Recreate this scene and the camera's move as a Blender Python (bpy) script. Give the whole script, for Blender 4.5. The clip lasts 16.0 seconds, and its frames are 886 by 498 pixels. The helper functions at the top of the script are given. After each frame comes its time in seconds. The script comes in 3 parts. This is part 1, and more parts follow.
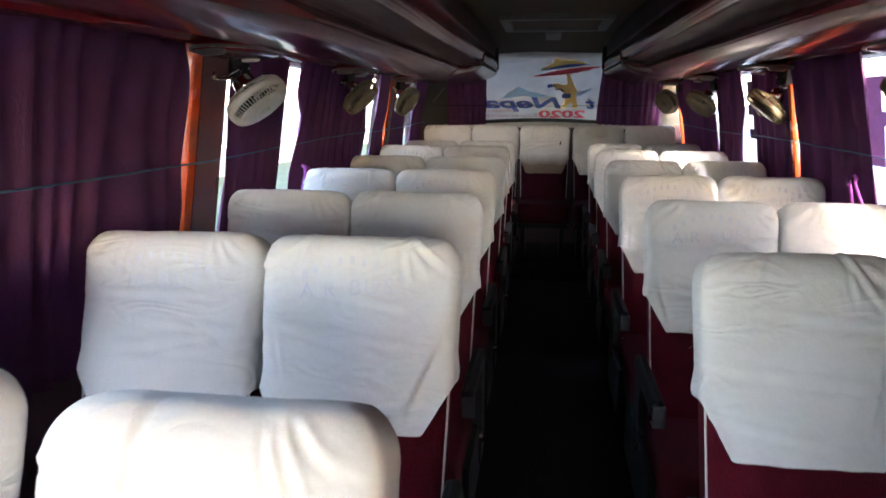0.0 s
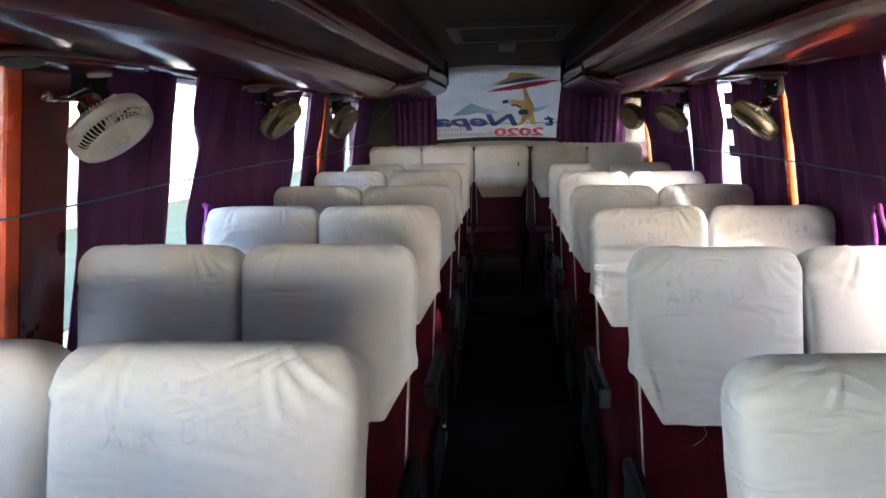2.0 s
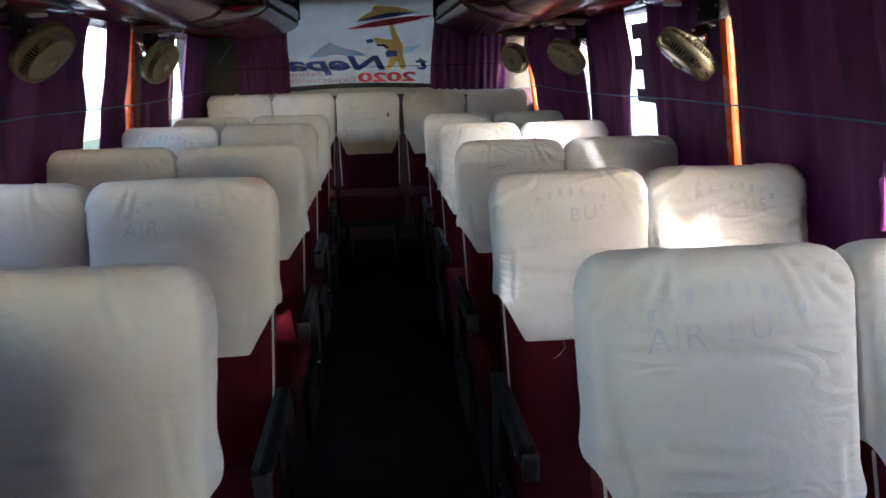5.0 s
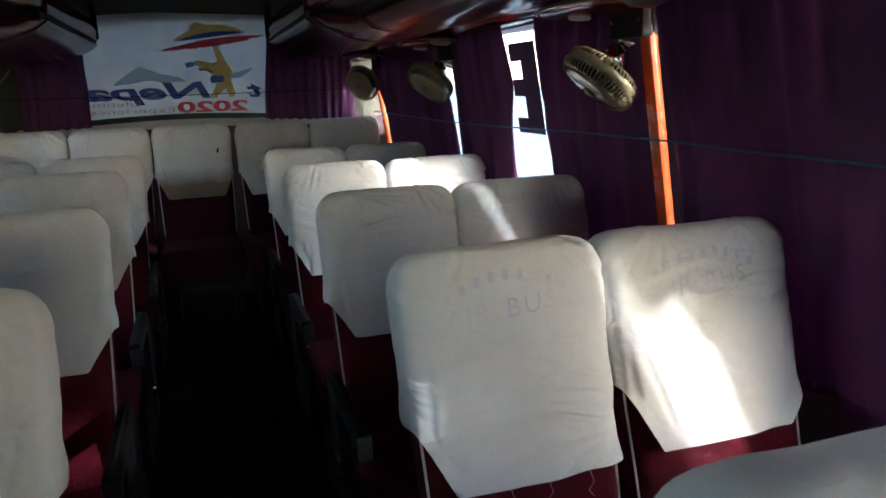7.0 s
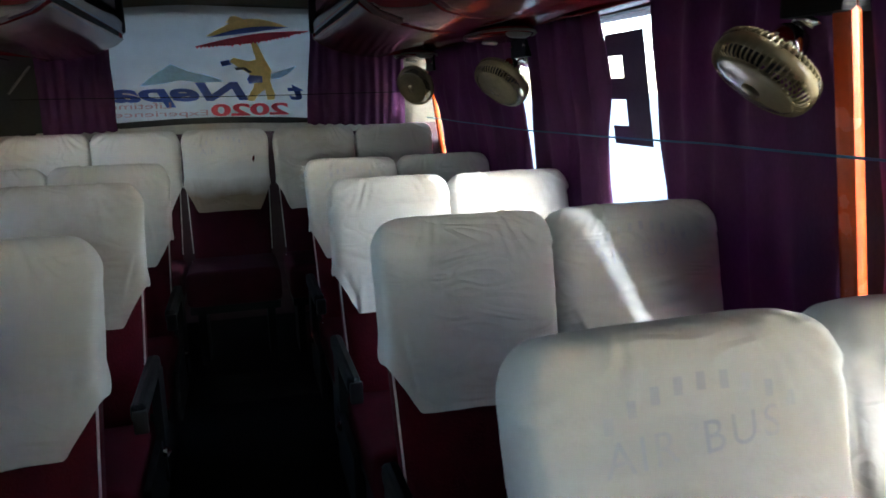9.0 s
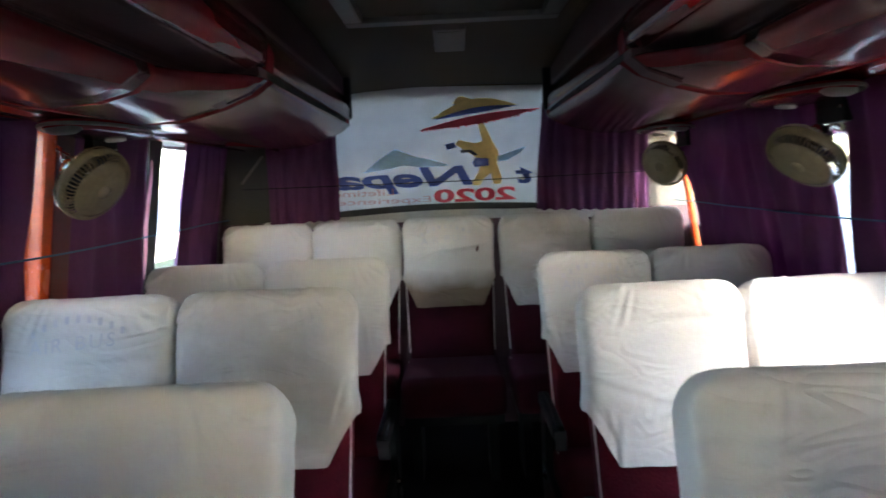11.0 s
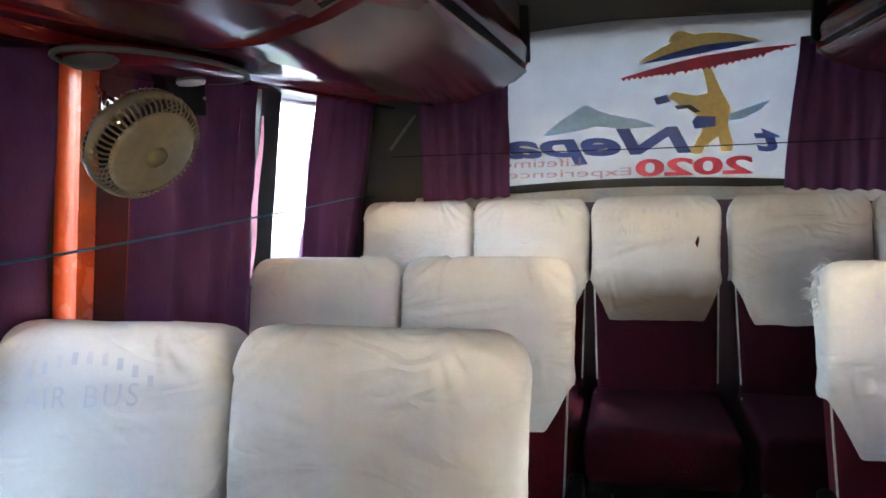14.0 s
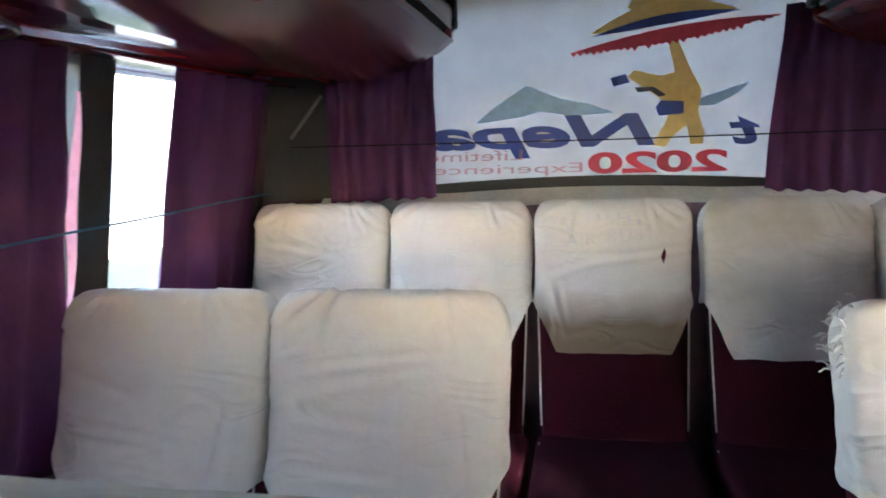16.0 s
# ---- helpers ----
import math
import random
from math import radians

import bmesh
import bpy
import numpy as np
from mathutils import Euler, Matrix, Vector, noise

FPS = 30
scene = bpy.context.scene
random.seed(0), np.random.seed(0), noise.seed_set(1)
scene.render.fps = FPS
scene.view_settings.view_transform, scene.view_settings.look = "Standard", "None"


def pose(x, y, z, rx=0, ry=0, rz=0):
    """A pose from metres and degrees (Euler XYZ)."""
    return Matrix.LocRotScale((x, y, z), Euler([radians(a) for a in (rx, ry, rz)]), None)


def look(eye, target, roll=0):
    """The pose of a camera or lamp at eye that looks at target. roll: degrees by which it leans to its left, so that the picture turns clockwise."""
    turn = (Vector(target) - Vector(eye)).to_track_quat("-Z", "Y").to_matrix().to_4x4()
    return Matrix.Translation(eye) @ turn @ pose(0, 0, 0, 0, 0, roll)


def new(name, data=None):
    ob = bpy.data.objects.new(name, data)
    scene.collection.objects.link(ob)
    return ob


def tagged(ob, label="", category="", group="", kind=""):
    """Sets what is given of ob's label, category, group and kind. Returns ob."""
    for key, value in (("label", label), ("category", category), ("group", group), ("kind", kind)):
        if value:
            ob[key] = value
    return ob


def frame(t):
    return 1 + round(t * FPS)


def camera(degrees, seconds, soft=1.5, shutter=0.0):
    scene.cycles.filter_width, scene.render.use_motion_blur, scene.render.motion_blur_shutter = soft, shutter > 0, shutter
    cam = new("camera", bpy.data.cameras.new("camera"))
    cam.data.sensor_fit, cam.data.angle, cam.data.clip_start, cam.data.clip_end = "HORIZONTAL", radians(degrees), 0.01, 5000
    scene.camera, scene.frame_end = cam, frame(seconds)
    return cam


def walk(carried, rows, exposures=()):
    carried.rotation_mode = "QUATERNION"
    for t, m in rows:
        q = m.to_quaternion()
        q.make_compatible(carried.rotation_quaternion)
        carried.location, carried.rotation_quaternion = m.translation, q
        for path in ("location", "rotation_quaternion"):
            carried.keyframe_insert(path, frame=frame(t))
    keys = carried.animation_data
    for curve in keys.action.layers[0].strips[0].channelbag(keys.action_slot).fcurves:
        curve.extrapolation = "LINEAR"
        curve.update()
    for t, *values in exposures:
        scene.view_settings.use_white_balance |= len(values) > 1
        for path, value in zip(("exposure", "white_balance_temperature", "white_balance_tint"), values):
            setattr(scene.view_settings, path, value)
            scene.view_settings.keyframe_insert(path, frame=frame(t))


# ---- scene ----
cam = camera(63.5, 16.0, soft=1.6, shutter=0.35)
METRES, EYE, TILT, LEAN, TURN = 4.32, 1.40, -11.6, 0.0, 8.0
ROWS = [
    (0.0, 0.0, 0.0, 0.0, 0.0, 0.0, -0.0),
    (0.5, 0.0014, 0.0338, 0.0081, -1.67, 1.45, -0.55),
    (1.0, 0.0049, 0.0622, 0.016, -3.43, 0.27, 2.41),
    (1.5, 0.0119, 0.0933, 0.0194, -3.35, 0.99, 2.67),
    (2.0, 0.0242, 0.129, 0.029, -2.89, 1.3, 1.78),
    (2.5, 0.0291, 0.1573, 0.0364, -3.49, 0.11, 1.79),
    (3.0, 0.0286, 0.1938, 0.041, -7.86, 0.61, 2.51),
    (5.5, 0.0585, 0.3366, 0.0585, -15.74, -3.53, 4.12),
    (6.0, 0.0642, 0.3764, 0.0677, -21.19, -1.3, 5.03),
    (6.5, 0.0652, 0.4123, 0.0785, -25.15, -1.82, 7.13),
    (7.0, 0.0701, 0.4357, 0.0843, -26.06, -2.53, 7.03),
    (7.5, 0.08, 0.462, 0.0853, -24.32, -2.98, 6.77),
    (8.0, 0.0928, 0.4902, 0.0902, -23.91, -2.71, 6.0),
    (10.5, 0.0952, 0.6351, 0.1172, -16.22, 3.84, 6.21),
    (11.0, 0.1018, 0.6638, 0.1281, -6.64, 6.18, 4.09),
    (11.5, 0.1067, 0.6886, 0.1352, -3.39, 6.22, 2.81),
    (12.0, 0.1028, 0.7209, 0.1407, -2.62, 6.94, 2.42),
    (12.5, 0.0949, 0.7554, 0.1502, -2.25, 7.78, 2.54),
    (13.0, 0.0899, 0.7831, 0.1558, -0.17, 5.77, 3.07),
    (13.5, 0.0906, 0.8106, 0.1581, 3.18, 4.34, 2.41),
    (14.0, 0.1009, 0.8444, 0.1638, 6.69, 4.3, 0.84),
    (14.5, 0.1109, 0.8717, 0.1712, 8.06, 2.6, -0.06),
    (15.0, 0.1146, 0.8993, 0.1766, 8.71, 2.85, 0.37),
    (15.5, 0.1127, 0.9321, 0.1826, 6.88, 4.41, -0.66),
    (16.0, 0.1146, 0.96, 0.1895, 2.63, 3.25, 1.28),
]
EXPOSURES = [(0.0, 4.2, 6850, 24), (3.0, 4.3, 6550, 20), (5.5, 4.0, 6450, 17), (6.0, 3.95, 6350, 15), (6.5, 3.5, 6250, 13), (7.0, 3.45, 6200, 12), (8.2, 3.65, 6000, 9), (10.5, 4.1, 6250, 14), (12.5, 5.15, 6750, 20), (13.5, 5.2, 6750, 20), (14.5, 5.05, 6700, 20), (16.0, 5.1, 6650, 19)]
walk(cam, [(t, pose(0, 0, EYE, TILT, LEAN, TURN) @ pose(METRES * x, METRES * y, METRES * z, 90 + pitch, roll, yaw)) for t, x, y, z, yaw, pitch, roll in ROWS], EXPOSURES)

# ---- daylight ----
world = bpy.data.worlds.new("sky")
scene.world = world
world.use_nodes = True
sky = world.node_tree.nodes.new("ShaderNodeTexSky")
sky.sky_type, sky.sun_disc = "NISHITA", False
sky.sun_elevation, sky.sun_rotation = radians(19), radians(140.2)
sky.air_density, sky.dust_density, sky.ozone_density = 1.0, 0.8, 1.5
world.node_tree.links.new(sky.outputs[0], world.node_tree.nodes["Background"].inputs[0])
world.node_tree.nodes["Background"].inputs[1].default_value = 0.15
sun = new("sun", bpy.data.lights.new("sun", "SUN"))
sun.data.energy, sun.data.angle, sun.data.color = 0.36, radians(3), (0.97, 0.985, 1.0)
sun.matrix_world = look((4.0, -4.8, 2.15), (0, 0, 0))

# ---- materials ----


def mat(name, color, rough=0.6, metal=0.0, vary=0.25, scale=8.0, bump=0.15, bump_scale=60.0, spread=0.0, alt=None, translucent=0.0, coat=0.0, stretch=(1, 1, 1), grain=0.35, shine=0.5, wrinkle=0.0):
    """A surface with two scales of colour variation, fine relief and varied gloss."""
    m = bpy.data.materials.new(name)
    m.use_nodes = True
    n, l = m.node_tree.nodes, m.node_tree.links
    b, out = n["Principled BSDF"], n["Material Output"]
    tc, mp = n.new("ShaderNodeTexCoord"), n.new("ShaderNodeMapping")
    info = n.new("ShaderNodeObjectInfo")
    shift = n.new("ShaderNodeVectorMath")
    shift.operation = "ADD"
    big = n.new("ShaderNodeVectorMath")
    big.operation = "SCALE"
    big.inputs[3].default_value = 37.0
    l.new(info.outputs["Random"], big.inputs[0])
    mp.inputs["Scale"].default_value = stretch
    l.new(tc.outputs["Object"], mp.inputs[0])
    l.new(mp.outputs[0], shift.inputs[0])
    l.new(big.outputs[0], shift.inputs[1])
    coarse, fine = n.new("ShaderNodeTexNoise"), n.new("ShaderNodeTexNoise")
    coarse.inputs["Scale"].default_value, coarse.inputs["Detail"].default_value = scale, 5
    fine.inputs["Scale"].default_value, fine.inputs["Detail"].default_value = bump_scale, 4
    for t in (coarse, fine):
        l.new(shift.outputs[0], t.inputs["Vector"])
    ramp = n.new("ShaderNodeValToRGB")
    ramp.color_ramp.elements[0].position, ramp.color_ramp.elements[1].position = 0.32, 0.68
    dark = alt or [c * (1 - vary) for c in color]
    ramp.color_ramp.elements[0].color, ramp.color_ramp.elements[1].color = (*dark, 1), (*color, 1)
    l.new(coarse.outputs[0], ramp.inputs[0])
    mix = n.new("ShaderNodeMix")
    mix.data_type, mix.blend_type = "RGBA", "MULTIPLY"
    mix.inputs[0].default_value = grain
    l.new(ramp.outputs[0], mix.inputs[6])
    l.new(fine.outputs[0], mix.inputs[7])
    hsv = n.new("ShaderNodeHueSaturation")
    val = n.new("ShaderNodeMapRange")
    val.inputs[3].default_value, val.inputs[4].default_value = 1 + grain / 2 - spread, 1 + grain / 2 + spread
    l.new(info.outputs["Random"], val.inputs[0])
    l.new(val.outputs[0], hsv.inputs["Value"])
    l.new(mix.outputs[2], hsv.inputs["Color"])
    l.new(hsv.outputs[0], b.inputs["Base Color"])
    rr = n.new("ShaderNodeMapRange")
    rr.inputs[3].default_value, rr.inputs[4].default_value = max(0.03, rough - 0.1), min(1, rough + 0.12)
    l.new(coarse.outputs[0], rr.inputs[0])
    l.new(rr.outputs[0], b.inputs["Roughness"])
    b.inputs["Metallic"].default_value = metal
    b.inputs["Coat Weight"].default_value = coat
    b.inputs["Specular IOR Level"].default_value = shine
    b.inputs["Coat Roughness"].default_value = 0.12
    bp = n.new("ShaderNodeBump")
    bp.inputs["Strength"].default_value, bp.inputs["Distance"].default_value = bump, 0.01
    l.new(fine.outputs[0], bp.inputs["Height"])
    if wrinkle:
        fold_map = n.new("ShaderNodeMapping")
        fold_map.inputs["Rotation"].default_value, fold_map.inputs["Scale"].default_value = (0, radians(24), 0), (1.0, 1.0, 2.6)
        folds, where, ridge, sharp = n.new("ShaderNodeTexNoise"), n.new("ShaderNodeTexNoise"), n.new("ShaderNodeMath"), n.new("ShaderNodeMath")
        folds.inputs["Scale"].default_value, folds.inputs["Detail"].default_value, folds.inputs["Distortion"].default_value = 5.0, 1.0, 0.9
        where.inputs["Scale"].default_value = 4.0
        l.new(shift.outputs[0], fold_map.inputs[0])
        l.new(fold_map.outputs[0], folds.inputs["Vector"])
        l.new(shift.outputs[0], where.inputs["Vector"])
        ridge.operation, ridge.inputs[1].default_value = "PINGPONG", 0.09
        l.new(folds.outputs[0], ridge.inputs[0])
        sharp.operation = "MULTIPLY"
        l.new(ridge.outputs[0], sharp.inputs[0])
        span = n.new("ShaderNodeMapRange")
        span.inputs[1].default_value, span.inputs[2].default_value = 0.42, 0.68
        l.new(where.outputs[0], span.inputs[0])
        l.new(span.outputs[0], sharp.inputs[1])
        soft_bump = n.new("ShaderNodeBump")
        soft_bump.inputs["Strength"].default_value, soft_bump.inputs["Distance"].default_value = wrinkle, 0.10
        l.new(sharp.outputs[0], soft_bump.inputs["Height"])
        l.new(soft_bump.outputs[0], bp.inputs["Normal"])
    l.new(bp.outputs[0], b.inputs["Normal"])
    if coat:
        l.new(bp.outputs[0], b.inputs["Coat Normal"])
    if translucent:
        tr, ms = n.new("ShaderNodeBsdfTranslucent"), n.new("ShaderNodeMixShader")
        l.new(hsv.outputs[0], tr.inputs[0])
        ms.inputs[0].default_value = translucent
        l.new(b.outputs[0], ms.inputs[1])
        l.new(tr.outputs[0], ms.inputs[2])
        l.new(ms.outputs[0], out.inputs[0])
    return m


COVER = mat("cover_cotton", (0.80, 0.79, 0.77), 0.92, vary=0.12, scale=3.5, bump=0.10, bump_scale=75, spread=0.06, grain=0.06, wrinkle=0.35, alt=(0.70, 0.685, 0.65))
INK = mat("faded_blue_print", (0.63, 0.64, 0.69), 0.92, scale=16, bump=0.1, grain=0.06, alt=(0.74, 0.735, 0.735), spread=0.03)
SOILED = mat("brown_stained_cotton", (0.74, 0.72, 0.69), 0.95, scale=4.5, bump=0.10, bump_scale=75, grain=0.06, wrinkle=0.35, alt=(0.50, 0.45, 0.38))
BROWN_BAND = mat("cotton_with_brown_band", (0.80, 0.79, 0.77), 0.92, vary=0.12, scale=3.5, bump=0.10, bump_scale=75, grain=0.06, wrinkle=0.35, alt=(0.70, 0.685, 0.65))


def brown_lower_band(m, z_dark, z_plain, color):
    """Turns a cover brown towards its lower edge, ragged at the upper limit of the band."""
    n, l = m.node_tree.nodes, m.node_tree.links
    b = n["Principled BSDF"]
    clean = b.inputs["Base Color"].links[0].from_socket
    tc, xyz, wob, add, span = n.new("ShaderNodeTexCoord"), n.new("ShaderNodeSeparateXYZ"), n.new("ShaderNodeTexNoise"), n.new("ShaderNodeMath"), n.new("ShaderNodeMapRange")
    wob.inputs["Scale"].default_value = 11.0
    add.operation, add.inputs[2].default_value = "MULTIPLY_ADD", 0.0
    add.inputs[1].default_value = 0.05
    l.new(tc.outputs["Object"], xyz.inputs[0])
    l.new(tc.outputs["Object"], wob.inputs["Vector"])
    l.new(wob.outputs[0], add.inputs[0])
    l.new(xyz.outputs[2], add.inputs[2])
    span.inputs[1].default_value, span.inputs[2].default_value = z_dark + 0.025, z_plain + 0.025
    l.new(add.outputs[0], span.inputs[0])
    mix = n.new("ShaderNodeMix")
    mix.data_type = "RGBA"
    mix.inputs[6].default_value = (*color, 1)
    l.new(span.outputs[0], mix.inputs[0])
    l.new(clean, mix.inputs[7])
    l.new(mix.outputs[2], b.inputs["Base Color"])


brown_lower_band(BROWN_BAND, 0.88, 0.97, (0.26, 0.19, 0.13))
VELVET = mat("crimson_velour", (0.095, 0.0035, 0.012), 0.95, shine=0.2, vary=0.35, scale=9, bump=0.3, bump_scale=160)
# VELVET's settings at about half its colour, for the rear bench only.
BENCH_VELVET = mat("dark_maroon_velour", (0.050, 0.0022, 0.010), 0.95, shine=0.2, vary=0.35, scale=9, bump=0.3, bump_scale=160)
PIPING = mat("white_piping", (0.66, 0.62, 0.60), 0.7, vary=0.2)
BLACK = mat("black_plastic", (0.007, 0.007, 0.008), 0.6, shine=0.15, vary=0.3, bump=0.1)
RUBBER = mat("black_rubber_mat", (0.013, 0.010, 0.011), 0.85, vary=0.4, scale=5, bump=0.4, bump_scale=120, shine=0.12)
STEEL = mat("dark_painted_steel", (0.010, 0.010, 0.011), 0.6, 0.1, shine=0.2, vary=0.3)
CHROME = mat("chrome", (0.75, 0.74, 0.70), 0.16, 1.0, vary=0.15, bump=0.03)
CURTAIN = mat("purple_curtain_cloth", (0.135, 0.044, 0.118), 0.9, vary=0.35, scale=7, bump=0.2, bump_scale=220, shine=0.2, translucent=0.24, stretch=(1, 1, 0.3))
ORANGE = mat("orange_red_paint", (0.66, 0.08, 0.014), 0.24, vary=0.25, scale=12, bump=0.04)
MAROON = mat("maroon_gloss_laminate", (0.19, 0.012, 0.014), 0.16, vary=0.35, scale=3, bump=0.08, bump_scale=9, shine=0.25, stretch=(1, 0.35, 1))
MAROON_DARK = mat("dark_maroon_vinyl", (0.040, 0.005, 0.005), 0.6, vary=0.3, scale=5, bump=0.1, bump_scale=40)
GREYPANEL = mat("mauve_grey_glossy_panel", (0.13, 0.017, 0.02), 0.16, vary=0.3, scale=4, bump=0.06, bump_scale=11, shine=0.15, stretch=(1, 0.3, 1))
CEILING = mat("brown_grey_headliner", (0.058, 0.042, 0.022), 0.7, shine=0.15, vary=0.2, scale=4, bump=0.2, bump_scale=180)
CAPGREY = mat("grey_plastic_cap", (0.02, 0.02, 0.022), 0.6, vary=0.2)
# Orange-red post edge washed out by sun; that light is in the pale pink.
SUNLIT_EDGE = mat("pale_pink_sunlit_edge", (0.72, 0.30, 0.34), 0.8, vary=0.15, translucent=0.3)
TIE = mat("pink_purple_ribbon", (0.42, 0.08, 0.40), 0.6, vary=0.2, translucent=0.3)
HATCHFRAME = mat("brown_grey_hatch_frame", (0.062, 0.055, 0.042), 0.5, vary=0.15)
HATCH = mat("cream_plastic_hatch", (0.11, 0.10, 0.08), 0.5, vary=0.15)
# Darkened version of BEIGE: the left corner's shade is put into the colour.
SHADED_CORNER = mat("shaded_corner_panel", (0.032, 0.030, 0.022), 0.6, vary=0.3, scale=6)
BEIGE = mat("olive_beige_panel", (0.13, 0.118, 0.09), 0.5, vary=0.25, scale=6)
IVORY = mat("ivory_painted_metal", (0.62, 0.60, 0.54), 0.5, vary=0.15)
FANPLASTIC = mat("bronze_cream_plastic", (0.21, 0.175, 0.105), 0.14, vary=0.2, bump=0.04)
FANWHITE = mat("pale_green_white_plastic", (0.56, 0.58, 0.52), 0.35, vary=0.15, bump=0.04)
FRAME = mat("black_window_rubber", (0.005, 0.005, 0.005), 0.5, vary=0.2)
CORD = mat("blue_nylon_cord", (0.02, 0.13, 0.22), 0.6, vary=0.3, bump_scale=300)
PILLARTRIM = mat("dark_red_pillar_facing", (0.075, 0.004, 0.004), 0.3, shine=0.25, vary=0.25, scale=9, bump=0.03)
LAMINATE = mat("dark_wall_laminate", (0.06, 0.02, 0.03), 0.5, vary=0.3)
VINYL = mat("white_window_vinyl", (0.41, 0.395, 0.39), 0.4, vary=0.05, scale=3, bump=0.03, bump_scale=8, translucent=0.06)
PRINTS = {k: mat("print_" + k, c, 0.4, vary=0.12, bump=0.02, translucent=0.05) for k, c in {
    "blue": (0.025, 0.06, 0.30), "red": (0.72, 0.03, 0.06), "yellow": (0.86, 0.60, 0.17), "pale_blue": (0.38, 0.64, 0.86), "black": (0.02, 0.02, 0.03), "faded_red": (0.36, 0.16, 0.15)}.items()}
GROUND = mat("dusty_asphalt", (0.36, 0.34, 0.31), 0.9, vary=0.25, scale=0.6, bump=0.3, bump_scale=12)
GRASS = mat("short_grass", (0.06, 0.09, 0.035), 0.9, vary=0.4, scale=1.5, bump=0.4, bump_scale=30)
PLASTER = mat("white_plaster", (0.78, 0.77, 0.75), 0.8, vary=0.08, scale=1)
TINT = mat("dark_tint_film", (0.045, 0.036, 0.052), 0.5, vary=0.1, translucent=0.6)
LILAC = mat("lilac_tint_film", (0.20, 0.13, 0.22), 0.5, vary=0.1, translucent=0.75)
BRICK = mat("pale_pink_wall", (0.66, 0.54, 0.50), 0.85, vary=0.2, scale=2)

GLASS = bpy.data.materials.new("window_glass")
GLASS.use_nodes = True
g = GLASS.node_tree.nodes["Principled BSDF"]
g.inputs["Base Color"].default_value, g.inputs["Roughness"].default_value = (0.92, 0.95, 0.95, 1), 0.0
g.inputs["Transmission Weight"].default_value, g.inputs["IOR"].default_value = 1.0, 1.02

# ---- mesh tools ----


def part(name, bm, material, parent=None, label="", smooth=False):
    me = bpy.data.meshes.new(name)
    bm.normal_update()
    bm.to_mesh(me)
    bm.free()
    me.materials.append(material)
    if smooth:
        for p in me.polygons:
            p.use_smooth = True
    ob = new(name, me)
    ob.parent = parent
    if label:
        tagged(ob, label)
    return ob


def empty(name, m=None):
    ob = new(name)
    ob.empty_display_size = 0.1
    if m is not None:
        ob.matrix_world = m
    return ob


def box(x0, x1, y0, y1, z0, z1, bevel=0.0, seg=2):
    bm = bmesh.new()
    m = Matrix.LocRotScale(((x0 + x1) / 2, (y0 + y1) / 2, (z0 + z1) / 2), None, (abs(x1 - x0), abs(y1 - y0), abs(z1 - z0)))
    bmesh.ops.create_cube(bm, size=1, matrix=m)
    if bevel:
        bmesh.ops.bevel(bm, geom=bm.edges[:], offset=bevel, segments=seg, profile=0.7, affect="EDGES")
    return bm


def grid(fn, nu, nv, closed=False):
    """A sheet of quads through fn(u, v), u and v from 0 to 1."""
    bm = bmesh.new()
    vs = [[bm.verts.new(fn(i / nu, j / nv)) for j in range(nv + 1)] for i in range(nu if closed else nu + 1)]
    for i in range(nu):
        a, b = vs[i], vs[(i + 1) % len(vs)]
        for j in range(nv):
            bm.faces.new((a[j], b[j], b[j + 1], a[j + 1]))
    return bm


def tube(points, r, sides=8, bm=None, close=False):
    bm = bm or bmesh.new()
    pts = [Vector(p) for p in points]
    rings = []
    n = len(pts)
    for i, p in enumerate(pts):
        d = (pts[(i + 1) % n] - pts[i - 1]) if close else (pts[min(i + 1, n - 1)] - pts[max(i - 1, 0)])
        q = d.to_track_quat("Z", "Y")
        rings.append([bm.verts.new(p + q @ Vector((r * math.cos(a), r * math.sin(a), 0))) for a in (2 * math.pi * k / sides for k in range(sides))])
    for i in range(n if close else n - 1):
        a, b = rings[i], rings[(i + 1) % n]
        for k in range(sides):
            bm.faces.new((a[k], a[(k + 1) % sides], b[(k + 1) % sides], b[k]))
    if not close:
        bm.faces.new(rings[0][::-1])
        bm.faces.new(rings[-1])
    return bm


def lathe(profile, sides=32, bm=None):
    """Turns a profile of (r, z) about the z axis."""
    bm = bm or bmesh.new()
    rings = [[bm.verts.new((r * math.cos(2 * math.pi * k / sides), r * math.sin(2 * math.pi * k / sides), z)) for k in range(sides)] for r, z in profile]
    for a, b in zip(rings, rings[1:]):
        for k in range(sides):
            bm.faces.new((a[k], a[(k + 1) % sides], b[(k + 1) % sides], b[k]))
    return bm


def extrude_profile(pts, y0, y1, cap=True, steps=1, closed=True):
    """A profile of (x, z) drawn out along y."""
    bm = bmesh.new()
    rows = [[bm.verts.new((x, y0 + (y1 - y0) * s / steps, z)) for x, z in pts] for s in range(steps + 1)]
    n = len(pts)
    for a, b in zip(rows, rows[1:]):
        for k in range(n if closed else n - 1):
            bm.faces.new((a[k], a[(k + 1) % n], b[(k + 1) % n], b[k]))
    if cap and closed:
        bm.faces.new(rows[0][::-1])
        bm.faces.new(rows[-1])
    bmesh.ops.recalc_face_normals(bm, faces=bm.faces[:])
    return bm


